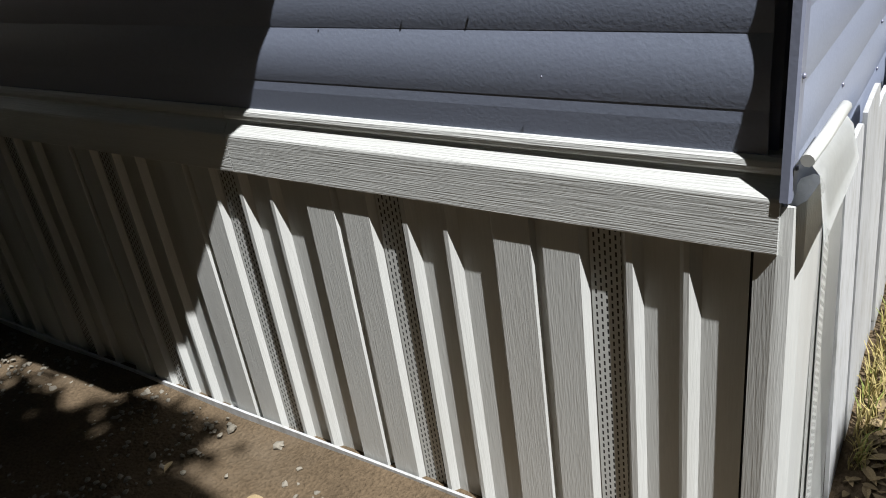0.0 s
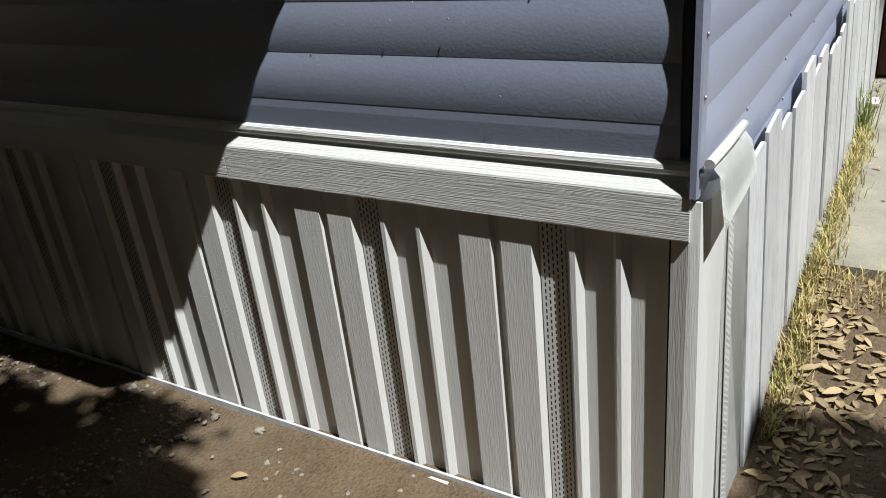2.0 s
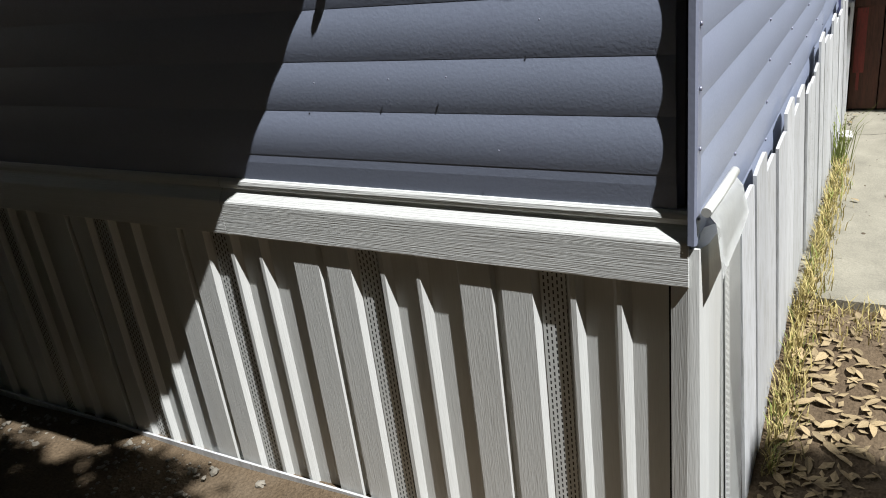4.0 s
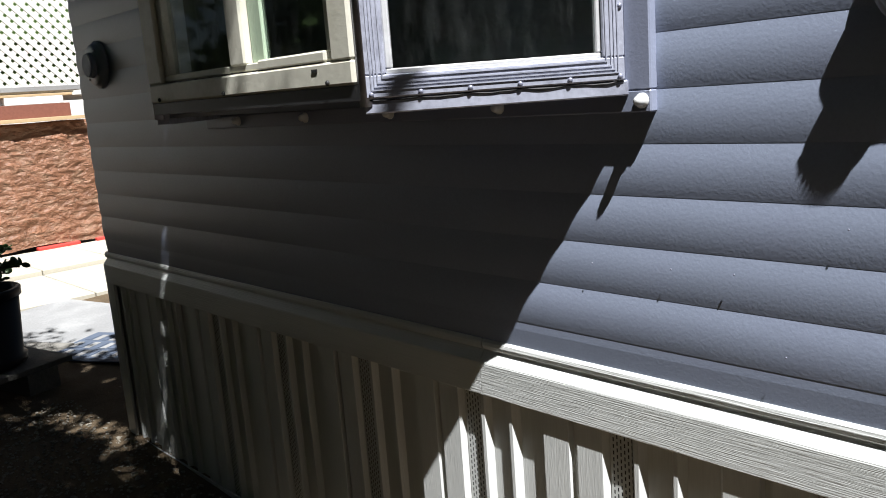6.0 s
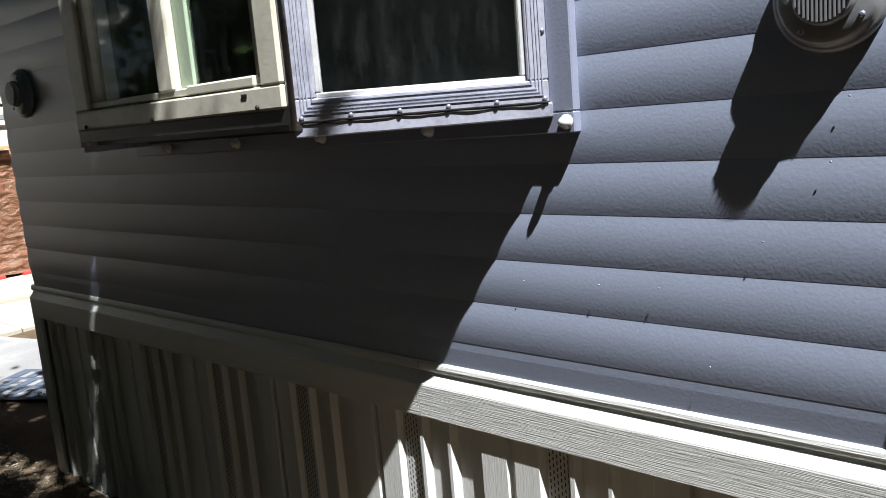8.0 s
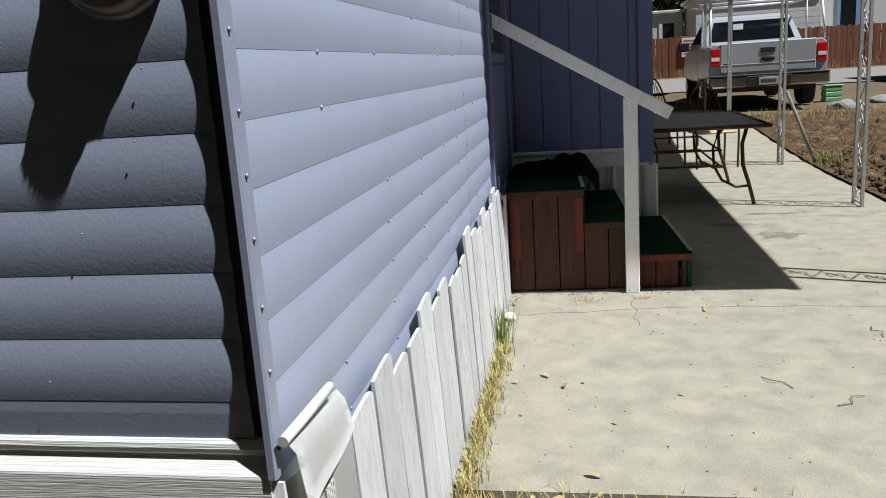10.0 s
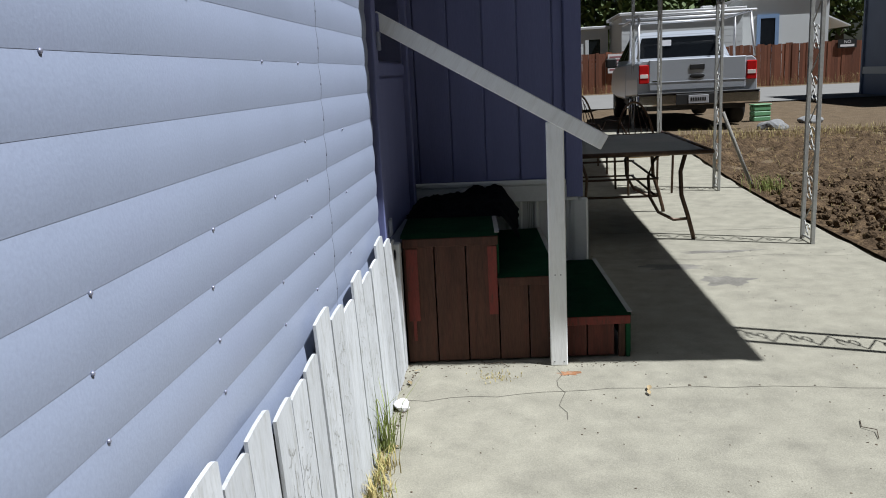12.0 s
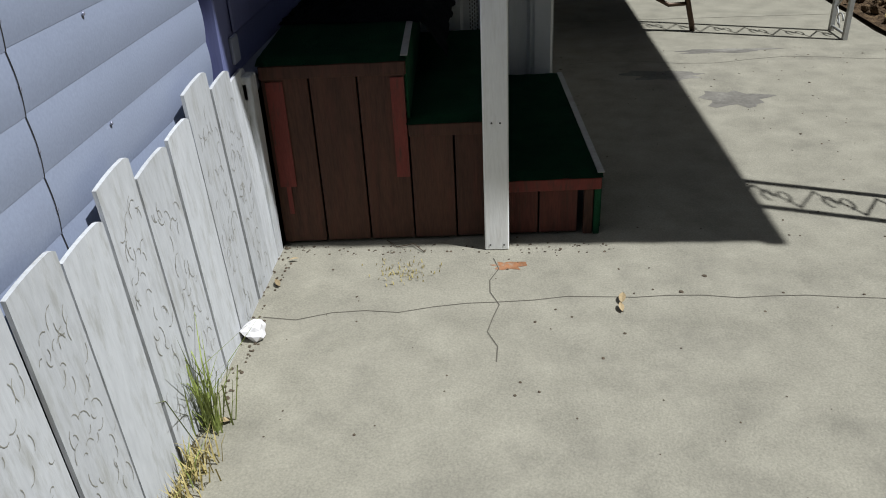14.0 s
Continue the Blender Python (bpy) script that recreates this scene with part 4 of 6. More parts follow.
col0 = None
for (cx, cy) in PORCH:
    zb = slab_z(cy) if cy > 9 else 0.0
    if cx > 2.0 and zb == 0.0 and col0 is not None:
        copy_thing(col0, pose(cx, cy, zb))
        continue
    if col0 is None:
        col0 = tagged(empty("porch_column", (cx, cy, zb)), "worn grey iron porch column with scrollwork", "column", group="porch columns")
        P, Q = (0.0, 0.11, 0.0), (0.0, -0.11, 0.0)
        for u in (P, Q):
            part("bar", boxed(u[0] - 0.014, u[0] + 0.014, u[1] - 0.014, u[1] + 0.014, 0, AW_Z - 0.002, bevel=0.002), M_IRON, col0)
        for k in range(7):
            bm = bmesh.new()
            scroll(bm, 0.06 + 0.37 * k, 0.06 + 0.37 * (k + 1) - 0.03, P, Q)
            part("scroll", bm, M_IRON, col0)
        bm = bmesh.new()
        tube(bm, [(P[0], P[1], 0.03), (Q[0], Q[1], 0.03)], 0.008, 6)
        part("foot_bar", bm, M_IRON, col0)
    else:
        copy_thing(col0, pose(cx, cy, zb))
bm = bmesh.new()
tube(bm, [(3.20, 10.75, 0.0), (2.86, 10.75, 0.85)], 0.02, 8)
tagged(part("leaning_pipe", bm, M_BLOCK), "grey pipe leaning against a porch column", "pipe")

# ---- patio table and chairs ----
table = tagged(empty("patio_table", (1.40, 8.82, 0.0)), "slate-topped patio table with curved brown tube legs", "table")
TH = 0.735
part("tabletop", boxed(-0.62, 0.66, -0.78, 0.90, TH - 0.028, TH, bevel=0.008), M_SLATE, table)
bm = bmesh.new()
for p, q in (((-0.66, -0.82), (0.70, -0.82)), ((0.70, -0.82), (0.70, 0.94)), ((0.70, 0.94), (-0.66, 0.94)), ((-0.66, 0.94), (-0.66, -0.82))):
    tube(bm, [(*p, TH - 0.014), (*q, TH - 0.014)], 0.019, 8)
part("rim", bm, M_BRONZE, table, "brown tube rim")
for sx, sy in ((-1, -1), (1, -1), (1, 1), (-1, 1)):
    bm = bmesh.new()
    cx, cy = 0.02 + 0.56 * sx, 0.06 + 0.66 * sy
    pts = [(cx - 0.03 * sx, cy, TH - 0.03), (cx - 0.07 * sx, cy, 0.55), (cx - 0.06 * sx, cy, 0.36), (cx - 0.01 * sx, cy, 0.20), (cx + 0.03 * sx, cy, 0.05), (cx + 0.04 * sx, cy, 0.0)]
    tube(bm, pts, 0.017, 8)
    part("leg", bm, M_BRONZE, table)
    bm = bmesh.new()
    pts = [(cx - 0.02 * sx, cy, 0.17), (cx - 0.12 * sx, cy, 0.165), (cx - 0.24 * sx, cy, 0.23), (cx - 0.31 * sx, cy, 0.36), (cx - 0.32 * sx, cy, 0.52), (cx - 0.28 * sx, cy, 0.64), (cx - 0.22 * sx, cy, TH - 0.03)]
    tube(bm, pts, 0.013, 7)
    part("brace", bm, M_BRONZE, table)
for z in (0.36, 0.50):
    for sy in (-1, 1):
        bm = bmesh.new()
        tube(bm, [(-0.30, 0.06 + 0.66 * sy, z), (0.34, 0.06 + 0.66 * sy, z)], 0.010, 6)
        part("stretcher", bm, M_BRONZE, table)
    for sx in (-1, 1):
        bm = bmesh.new()
        tube(bm, [(0.02 + 0.30 * sx, -0.60, z), (0.02 + 0.30 * sx, 0.72, z)], 0.010, 6)
        part("stretcher", bm, M_BRONZE, table)


def patio_chair(x, y, z, rz):
    c = tagged(empty("patio_chair", (x, y, z), rz), "brown tube patio chair with a curved open back", "chair", group="patio chairs")
    for sx in (-1, 1):
        bm = bmesh.new()
        tube(bm, [(0.24 * sx, -0.22, 0.0), (0.25 * sx, -0.22, 0.42), (0.25 * sx, -0.10, 0.62), (0.25 * sx, 0.12, 0.64), (0.25 * sx, 0.24, 0.42), (0.24 * sx, 0.24, 0.0)], 0.013, 7)
        part("arm_frame", bm, M_BRONZE, c)
    bm = bmesh.new()
    pts = [(0.22 * math.cos(a), 0.24 + 0.10 * math.sin(a), 0.42 + 0.55 * math.sin(a)) for a in (math.pi * k / 14 for k in range(15))]
    tube(bm, pts, 0.013, 7)
    part("back_hoop", bm, M_BRONZE, c)
    for k in (-2, -1, 0, 1, 2):
        bm = bmesh.new()
        tube(bm, [(0.03 * k, 0.24, 0.42), (0.075 * k, 0.29, 0.66), (0.04 * k, 0.335, 0.94 - 0.02 * k * k)], 0.006, 6)
        part("back_bar", bm, M_BRONZE, c)
    part("seat", boxed(-0.23, 0.23, -0.22, 0.23, 0.40, 0.43, bevel=0.012), M_TAN, c, "tan woven seat")
    return c


patio_chair(2.02, 10.75, 0.02, 10)
patio_chair(1.75, 12.3, 0.07, 50)

# ---- trees ----
def tree(x, y, z, trunk_r, limbs, clumps, n, leaf, leaf_mat, label, seed):
    """Trunk with limbs to the clumps and a crown of single leaves, gathered in uneven clumps (centre, radii)."""
    r = random.Random(seed)
    t = tagged(empty("tree", (x, y, z)), label, "tree")
    base = Vector((x, y, z))
    mid = Vector(limbs) - base
    bm = bmesh.new()
    tube(bm, [(0, 0, -0.1), mid * 0.4 + Vector((0.05, 0.03, 0)), mid], [trunk_r, trunk_r * 0.75, trunk_r * 0.55], 10)
    part("trunk", bm, M_BARK, t)
    bm = bmesh.new()
    for c, rad in clumps:
        e = Vector(c) - base
        tube(bm, [mid, mid.lerp(e, 0.5) + Vector((0, 0, 0.15)), e], [trunk_r * 0.35, trunk_r * 0.2, 0.012], 6)
        for k in range(5):
            d = Vector((r.uniform(-1, 1) * rad[0], r.uniform(-1, 1) * rad[1], r.uniform(-1, 1) * rad[2])) * 0.7
            tube(bm, [e, e + d * 0.5, e + d], [0.014, 0.009, 0.004], 5)
    part("limbs", bm, M_BARK, t)
    verts, faces = [], []
    total = sum(a[1][0] * a[1][1] for a in clumps)
    for c, rad in clumps:
        m = max(60, int(n * rad[0] * rad[1] / total))
        subs = [(Vector((r.gauss(0, 0.45) * rad[0], r.gauss(0, 0.45) * rad[1], r.gauss(0, 0.45) * rad[2])), r.uniform(0.16, 0.34)) for _ in range(max(6, m // 70))]
        for _ in range(m):
            s, sr = r.choice(subs)
            q = Vector(c) - base + s + Vector((r.gauss(0, sr) * rad[0], r.gauss(0, sr) * rad[1], r.gauss(0, sr * 0.8) * rad[2]))
            rot = Euler((r.uniform(-1.0, 1.0), r.uniform(-1.0, 1.0), r.uniform(0, 6.28))).to_matrix()
            L, W = leaf * r.uniform(0.7, 1.3), leaf * r.uniform(0.35, 0.55)
            i = len(verts)
            for dx, dy, dz in ((-L, 0, 0), (0, -W, 0.1 * L), (L, 0, 0), (0, W, 0.1 * L)):
                verts.append(tuple(q + rot @ Vector((dx, dy, dz))))
            faces.append((i, i + 1, i + 2, i + 3))
    me = bpy.data.meshes.new("crown")
    me.from_pydata(verts, [], faces)
    me.materials.append(leaf_mat)
    o = new("crown", me)
    o.parent = t
    o["kind"] = "stuff"
    return t


# unseen tree: clumps placed to cast the dapples and block sky over the wall
SHADE = [((0.85, 0.75, 4.6), (0.30, 0.18, 0.2)), ((0.70, 0.50, 4.6), (0.35, 0.22, 0.2)), ((1.02, 0.50, 4.6), (0.30, 0.18, 0.2)), ((-1.5, 1.12, 4.6), (0.5, 0.22, 0.25)), ((-1.71, 1.28, 4.54), (0.6, 0.3, 0.35)), ((-2.46, 1.03, 4.64), (0.6, 0.4, 0.4)), ((-1.43, 0.23, 4.64), (0.9, 0.45, 0.4)), ((-0.2, 0.18, 4.54), (0.7, 0.4, 0.35)),
         ((0.55, 0.03, 4.54), (0.4, 0.35, 0.3)), ((-2.47, 0.14, 4.74), (0.8, 0.6, 0.5)), ((-0.53, 0.88, 4.49), (0.4, 0.12, 0.25)), ((0.07, -0.66, 4.74), (0.9, 0.5, 0.4)),
         ((-1.34, -0.76, 4.84), (1.0, 0.5, 0.5)), ((-3.22, 0.54, 4.84), (0.7, 0.5, 0.5)), ((-3.62, -1.35, 5.24), (1.4, 0.8, 0.5)), ((-1.18, -1.84, 5.44), (1.4, 0.8, 0.5)),
         ((1.26, -1.84, 5.44), (1.3, 0.8, 0.5)), ((-5.12, -0.45, 5.24), (1.2, 0.9, 0.5)), ((0.74, 0.45, 4.54), (0.34, 0.22, 0.22)), ((1.13, 0.31, 4.54), (0.32, 0.24, 0.2)),
         ((0.97, -0.12, 4.64), (0.5, 0.35, 0.3)), ((0.22, 0.53, 4.59), (0.4, 0.22, 0.25)), ((-0.4, 0.53, 4.64), (0.5, 0.25, 0.3)), ((-2.18, 1.43, 4.54), (0.5, 0.25, 0.3)),
         ((-1.05, 0.63, 4.64), (0.5, 0.25, 0.3))]
tree(-1.6, -2.6, LOW, 0.17, (-1.5, -2.0, 3.0), SHADE, 70000, 0.055, M_LEAF, "unseen leafy tree placed to shade the front yard", 11)
# unseen tree added beside the walk to shade the yard before the end wall
BROAD = [((2.92, 1.42, 4.9), (0.20, 0.14, 0.15)), ((3.00, 1.16, 4.9), (0.17, 0.14, 0.15)), ((3.18, 0.95, 4.9), (0.26, 0.22, 0.2)), ((3.22, 1.30, 4.9), (0.30, 0.20, 0.2)), ((3.7, 1.15, 4.9), (0.4, 0.35, 0.25)), ((3.3, 0.45, 4.9), (0.35, 0.4, 0.25)),
         ((4.5, 0.9, 5.0), (0.6, 0.5, 0.3)), ((5.6, 0.7, 5.1), (0.8, 0.7, 0.4)), ((4.0, -0.1, 5.0), (0.7, 0.5, 0.35)), ((5.2, -0.5, 5.2), (0.9, 0.7, 0.4)),
         ((6.9, -0.2, 5.2), (1.0, 0.9, 0.4)), ((2.6, -0.7, 5.0), (0.7, 0.5, 0.35)), ((3.6, -1.3, 5.2), (0.9, 0.8, 0.4)), ((5.2, -2.0, 5.5), (1.2, 1.0, 0.5)),
         ((7.0, -2.0, 5.4), (1.2, 1.1, 0.5)), ((2.0, -1.6, 5.2), (0.9, 0.7, 0.4)), ((3.0, -2.8, 5.5), (1.2, 1.0, 0.5)), ((1.0, -0.9, 5.0), (0.8, 0.5, 0.35)),
         ((0.6, -2.0, 5.3), (1.1, 0.9, 0.4)), ((5.0, -3.8, 5.6), (1.4, 1.1, 0.5)), ((1.4, -3.6, 5.6), (1.3, 1.0, 0.5)), ((-0.8, -1.3, 5.1), (1.0, 0.7, 0.4)), ((-1.2, -3.0, 5.4), (1.3, 1.0, 0.5))]
tree(5.6, -2.6, LOW, 0.20, (5.4, -2.2, 3.2), BROAD, 60000, 0.085, M_LEAF, "unseen broad leafy tree added to shade the yard beside the walk", 12)
# unseen row, added to hold back sky light and darken the pane reflections
for k, (tx, ty) in enumerate(((-7.5, -3.8), (-3.8, -4.2), (0.0, -4.0), (3.6, -4.4), (7.5, -3.6))):
    cl = [((tx + dx, ty + dy, 1.0 + dz), (1.5, 1.1, 1.2)) for dx, dy, dz in ((0, 0, 1.5), (-1.4, 0.3, 0.6), (1.5, 0.2, 0.9), (0.3, -0.4, 3.9), (-0.9, 0.4, 3.1), (1.0, 0.5, 2.8), (0, 0.4, 0.2), (0.2, 0.2, 5.4), (-1.7, 0.1, -0.5), (1.8, 0.0, -0.5))]
    tree(tx, ty, ground_z(tx, ty), 0.2, (tx, ty, 1.2), cl, 24000, 0.14, M_LEAF, "unseen dense dark green tree added across the front yard to block sky light", 20 + k)
for k, (tx, ty, h) in enumerate(((7, 58, 6), (14, 62, 7), (22, 58, 7), (30, 60, 7), (2, 66, 7), (37, 58, 8), (18, 70, 9))):
    cl = [((tx + dx, ty + dy, h + dz), (3.2, 2.4, 2.4)) for dx, dy, dz in ((0, 0, 1), (-3.4, 0.5, -1.2), (3.6, 0.2, -0.8), (0.5, -0.6, 3.6), (-1.8, 0.6, 2.4), (2.4, 0.6, 2.4), (0, -0.5, -2.4))]
    tree(tx, ty, ground_z(tx, ty), 0.4, (tx, ty, 3.5), cl, 5000, 0.36, M_FARLEAF, "tall leafy tree behind the far houses", 40 + k)

# ---- pickup truck ----
truck = tagged(empty("pickup_truck", (3.80, 16.3, ground_z(4.4, 18) + 0.02), -2.0), "silver pickup truck with a ladder rack, parked facing away", "truck")


def loft(bm, sections):
    """Skins closed rings of equal length."""
    rings = [[bm.verts.new(p) for p in s] for s in sections]
    n = len(rings[0])
    for a, b in zip(rings, rings[1:]):
        for i in range(n):
            bm.faces.new((a[i], a[(i + 1) % n], b[(i + 1) % n], b[i]))
    bm.faces.new(rings[0][::-1])
    bm.faces.new(rings[-1])
    return bm


def body_ring(y, w, z0, z1, t=0.06):
    return [(-w + t, y, z0), (w - t, y, z0), (w, y, z0 + t), (w, y, (z0 + z1) / 2), (w - 0.02, y, z1 - t), (w - t - 0.02, y, z1), (-w + t + 0.02, y, z1), (-w + 0.02, y, z1 - t), (-w, y, (z0 + z1) / 2), (-w, y, z0 + t)]


bm = bmesh.new()
loft(bm, [body_ring(0.02, 0.96, 0.62, 1.30), body_ring(1.75, 0.99, 0.55, 1.31)])
part("bed", bevelled(bm, 0.012), M_SILVER, truck)
bm = bmesh.new()
loft(bm, [body_ring(1.80, 0.99, 0.50, 1.30), body_ring(4.0, 0.99, 0.50, 1.28), body_ring(5.2, 0.97, 0.55, 1.15), body_ring(5.55, 0.86, 0.60, 1.02)])
part("body", bevelled(bm, 0.012), M_SILVER, truck)
bm = bmesh.new()


def cab_ring(z, y0, y1, w):
    return [(-w, y0, z), (w, y0, z), (w, y1, z), (-w, y1, z)]


loft(bm, [cab_ring(1.27, 1.84, 4.35, 0.93), cab_ring(1.30, 1.84, 4.3, 0.92), cab_ring(1.82, 2.05, 3.55, 0.74), cab_ring(1.90, 2.18, 3.35, 0.66)])
part("cab", bevelled(bm, 0.03, 2), M_SILVER, truck)
bm = bmesh.new()
vs = [bm.verts.new(p) for p in ((-0.78, 1.862, 1.36), (0.78, 1.862, 1.36), (0.66, 2.018, 1.78), (-0.66, 2.018, 1.78))]
bm.faces.new(vs)
bmesh.ops.solidify(bm, geom=list(bm.faces), thickness=0.02)
part("rear_window", bm, M_CARGLASS, truck)
for sx in (-1, 1):
    for y0, y1, y2, y3 in ((1.98, 2.85, 2.75, 2.18), (2.92, 4.05, 3.45, 2.82)):
        bm = bmesh.new()
        vs = [bm.verts.new(p) for p in ((0.918 * sx, y0, 1.34), (0.918 * sx, y1, 1.34), (0.762 * sx, y2, 1.77), (0.762 * sx, y3, 1.77))]
        bm.faces.new(vs)
        bmesh.ops.solidify(bm, geom=list(bm.faces), thickness=0.015)
        part("side_window", bm, M_CARGLASS, truck)
    part("mirror", boxed(0.99 * sx - 0.02 + (0.02 if sx > 0 else -0.2), 0.99 * sx + (0.2 if sx > 0 else 0.0), 3.55, 3.68, 1.20, 1.42, bevel=0.03), M_BLACKPLASTIC, truck)
    tl = part("tail_light", boxed(0.86 * sx - 0.075, 0.86 * sx + 0.085, -0.012, 0.06, 0.88, 1.22, bevel=0.012), M_TAIL, truck, "red tail light")
    part("reverse_lens", boxed(0.86 * sx - 0.06, 0.86 * sx + 0.07, -0.018, -0.010, 0.98, 1.05, bevel=0.002), M_TAILWHITE, tl)
    for wy in (1.15, 4.55):
        wh = part("wheel", lathe(bmesh.new(), [(0.20, -0.12), (0.36, -0.12), (0.385, -0.08), (0.385, 0.08), (0.36, 0.12), (0.20, 0.12)], (0.84 * sx, wy, 0.385), "x", 28), M_TYRE, truck)
        part("rim", lathe(bmesh.new(), [(0.05, -0.02), (0.21, -0.02), (0.22, 0.03), (0.19, 0.125), (0.05, 0.10)] if sx > 0 else [(0.05, -0.10), (0.19, -0.125), (0.22, -0.03), (0.21, 0.02), (0.05, 0.02)], (0.84 * sx, wy, 0.385), "x", 20), M_CHROME, wh)
part("tailgate", boxed(-0.775, 0.775, -0.012, 0.03, 0.74, 1.31, bevel=0.015), M_SILVER, truck)
part("tailgate_crease", boxed(-0.77, 0.77, -0.018, -0.010, 0.885, 0.90, bevel=0.003), M_SILVER, truck)
part("tailgate_handle", boxed(-0.12, 0.12, -0.026, -0.008, 1.10, 1.20, bevel=0.012), M_BLACKPLASTIC, truck)
part("badge", lathe(bmesh.new(), [(0.001, 0), (0.10, 0.0), (0.10, 0.008), (0.09, 0.012), (0.001, 0.012)], (0, 0, 0), "y", 24), M_BLACKPLASTIC, truck, "oval badge", at=Matrix.Translation((0, -0.012, 0.985)) @ Matrix.Diagonal((1.2, 1, 0.5, 1)))
part("name_plate", boxed(-0.72, -0.60, -0.018, -0.010, 0.90, 0.925), M_CHROME, truck)
bp = part("bumper", boxed(-0.98, 0.98, -0.16, 0.02, 0.46, 0.68, bevel=0.03), M_CHROME, truck, "chrome step bumper")
part("bumper_pad", boxed(-0.97, 0.97, -0.165, 0.0, 0.672, 0.70, bevel=0.008), M_BLACKPLASTIC, bp)
part("plate_recess", boxed(-0.36, 0.36, -0.172, -0.155, 0.47, 0.665, bevel=0.006), M_BLACKPLASTIC, bp)
lp = part("licence_plate", boxed(-0.16, 0.16, -0.182, -0.172, 0.49, 0.64, bevel=0.004), M_PLATE, bp, "pale licence plate with dark characters")
for k in range(7):
    part("character_bar", boxed(-0.128 + 0.037 * k, -0.104 + 0.037 * k, -0.185, -0.182, 0.535, 0.598), M_SIGNBLACK, bp)
part("under_valance", boxed(-0.80, 0.80, 0.10, 5.2, 0.36, 0.56), M_BLACKPLASTIC, truck)
for sx in (-0.93, 0.93):
    for yy in (0.10, 1.60):
        bm = bmesh.new()
        tube(bm, [(sx, yy, 1.30), (sx * 0.97, yy + (0.25 if yy < 1 else -0.1), 2.12)], 0.022, 7)
        part("rack_post", bm, M_ALU_BRIGHT, truck)
for yy in (0.35, 1.50, 3.0):
    bm = bmesh.new()
    tube(bm, [(-1.0, yy, 2.14), (1.0, yy, 2.14)], 0.024, 8)
    part("rack_bar", bm, M_ALU_BRIGHT, truck)
for sx in (-0.9, 0.9):
    bm = bmesh.new()
    tube(bm, [(sx, 0.25, 2.12), (sx, 3.1, 2.12)], 0.022, 8)
    part("rack_rail", bm, M_ALU_BRIGHT, truck)
truck.matrix_basis = truck.matrix_basis @ Matrix.Diagonal((1.05, 1.0, 0.93, 1))
part("window_sticker", boxed(-0.32, -0.14, 1.900, 1.906, 1.60, 1.72), M_SIGN, truck, at=pose(0, 0.02, 0))

# ---- crate, boulders, fence, houses beyond ----
cr = tagged(empty("plastic_crate", (5.35, 17.9, ground_z(6, 17.6)), 8), "stacked green plastic crate beside the truck", "crate")
for k in range(3):
    part("crate_band", boxed(-0.26, 0.26, -0.18, 0.18, 0.14 * k + 0.006, 0.14 * k + 0.115, bevel=0.01), M_CRATE, cr)
    part("crate_core", boxed(-0.24, 0.24, -0.16, 0.16, 0.14 * k, 0.14 * k + 0.14), M_CRATE, cr)
part("crate_lid", boxed(-0.28, 0.28, -0.2, 0.2, 0.42, 0.45, bevel=0.008), M_CRATE, cr)
cr.matrix_basis = cr.matrix_basis @ Matrix.Diagonal((0.62, 0.62, 0.72, 1))
for bx, by, s, sd in ((5.0, 15.9, 0.24, 1), (5.9, 16.8, 0.20, 2)):
    bm = bmesh.new()
    bmesh.ops.create_icosphere(bm, subdivisions=3, radius=s)
    for v in bm.verts:
        v.co *= 1 + 0.35 * noise.noise(v.co * 2.2 / s * 0.4 + Vector((sd * 7, 0, 0)))
        v.co.z *= 0.5
    tagged(part("boulder", bm, M_BOULDER, at=pose(bx, by, ground_z(bx, by) + 0.05)), "rounded grey boulder at the edge of the soil", "boulder", group="boulders")

FEN = 40.0
fence = tagged(empty("board_fence"), "weathered red-brown board fence along the road", "fence")
bm = boxed(0, 0.148, 0, 0.02, 0, 1.85)
b0 = part("board", bm, M_REDFENCE, fence, at=pose(2.0, FEN, 0.22))
r9 = random.Random(9)
for k in range(1, 170):
    again(b0, pose(2.0 + 0.153 * k, FEN + r9.uniform(-0.012, 0.012), 0.22 + r9.uniform(-0.03, 0.04), 0, r9.uniform(-0.5, 0.5), 0))
for z in (0.55, 1.65):
    part("fence_rail", boxed(2.0, 28.0, FEN + 0.04, FEN + 0.08, z, z + 0.09), M_REDFENCE, fence)
sg = tagged(part("sign", boxed(15.10, 15.90, FEN - 0.06, FEN - 0.014, 1.75, 2.12), M_SIGNBLACK), "small black no parking sign on the fence", "sign")
fc = bpy.data.curves.new("lettering", "FONT")
fc.body, fc.size, fc.align_x = "NO", 0.19, "CENTER"
fo = new("lettering", fc)
fo.data.materials.append(M_SIGN)
fo.parent = sg
fo.matrix_basis = pose(15.5, FEN - 0.064, 1.95, 90, 0, 0)
part("text_bar", boxed(15.2, 15.8, FEN - 0.065, FEN - 0.061, 1.80, 1.90), M_SIGN, sg)
s2 = tagged(part("sign", boxed(5.0, 5.7, FEN - 0.10, FEN - 0.014, 1.15, 2.0), M_SIGN), "white notice board with red lettering on the fence", "sign")
for k in range(5):
    part("text_bar", boxed(5.07, 5.63 - 0.05 * (k % 2), FEN - 0.105, FEN - 0.101, 1.83 - 0.14 * k, 1.90 - 0.14 * k), M_INK, s2)


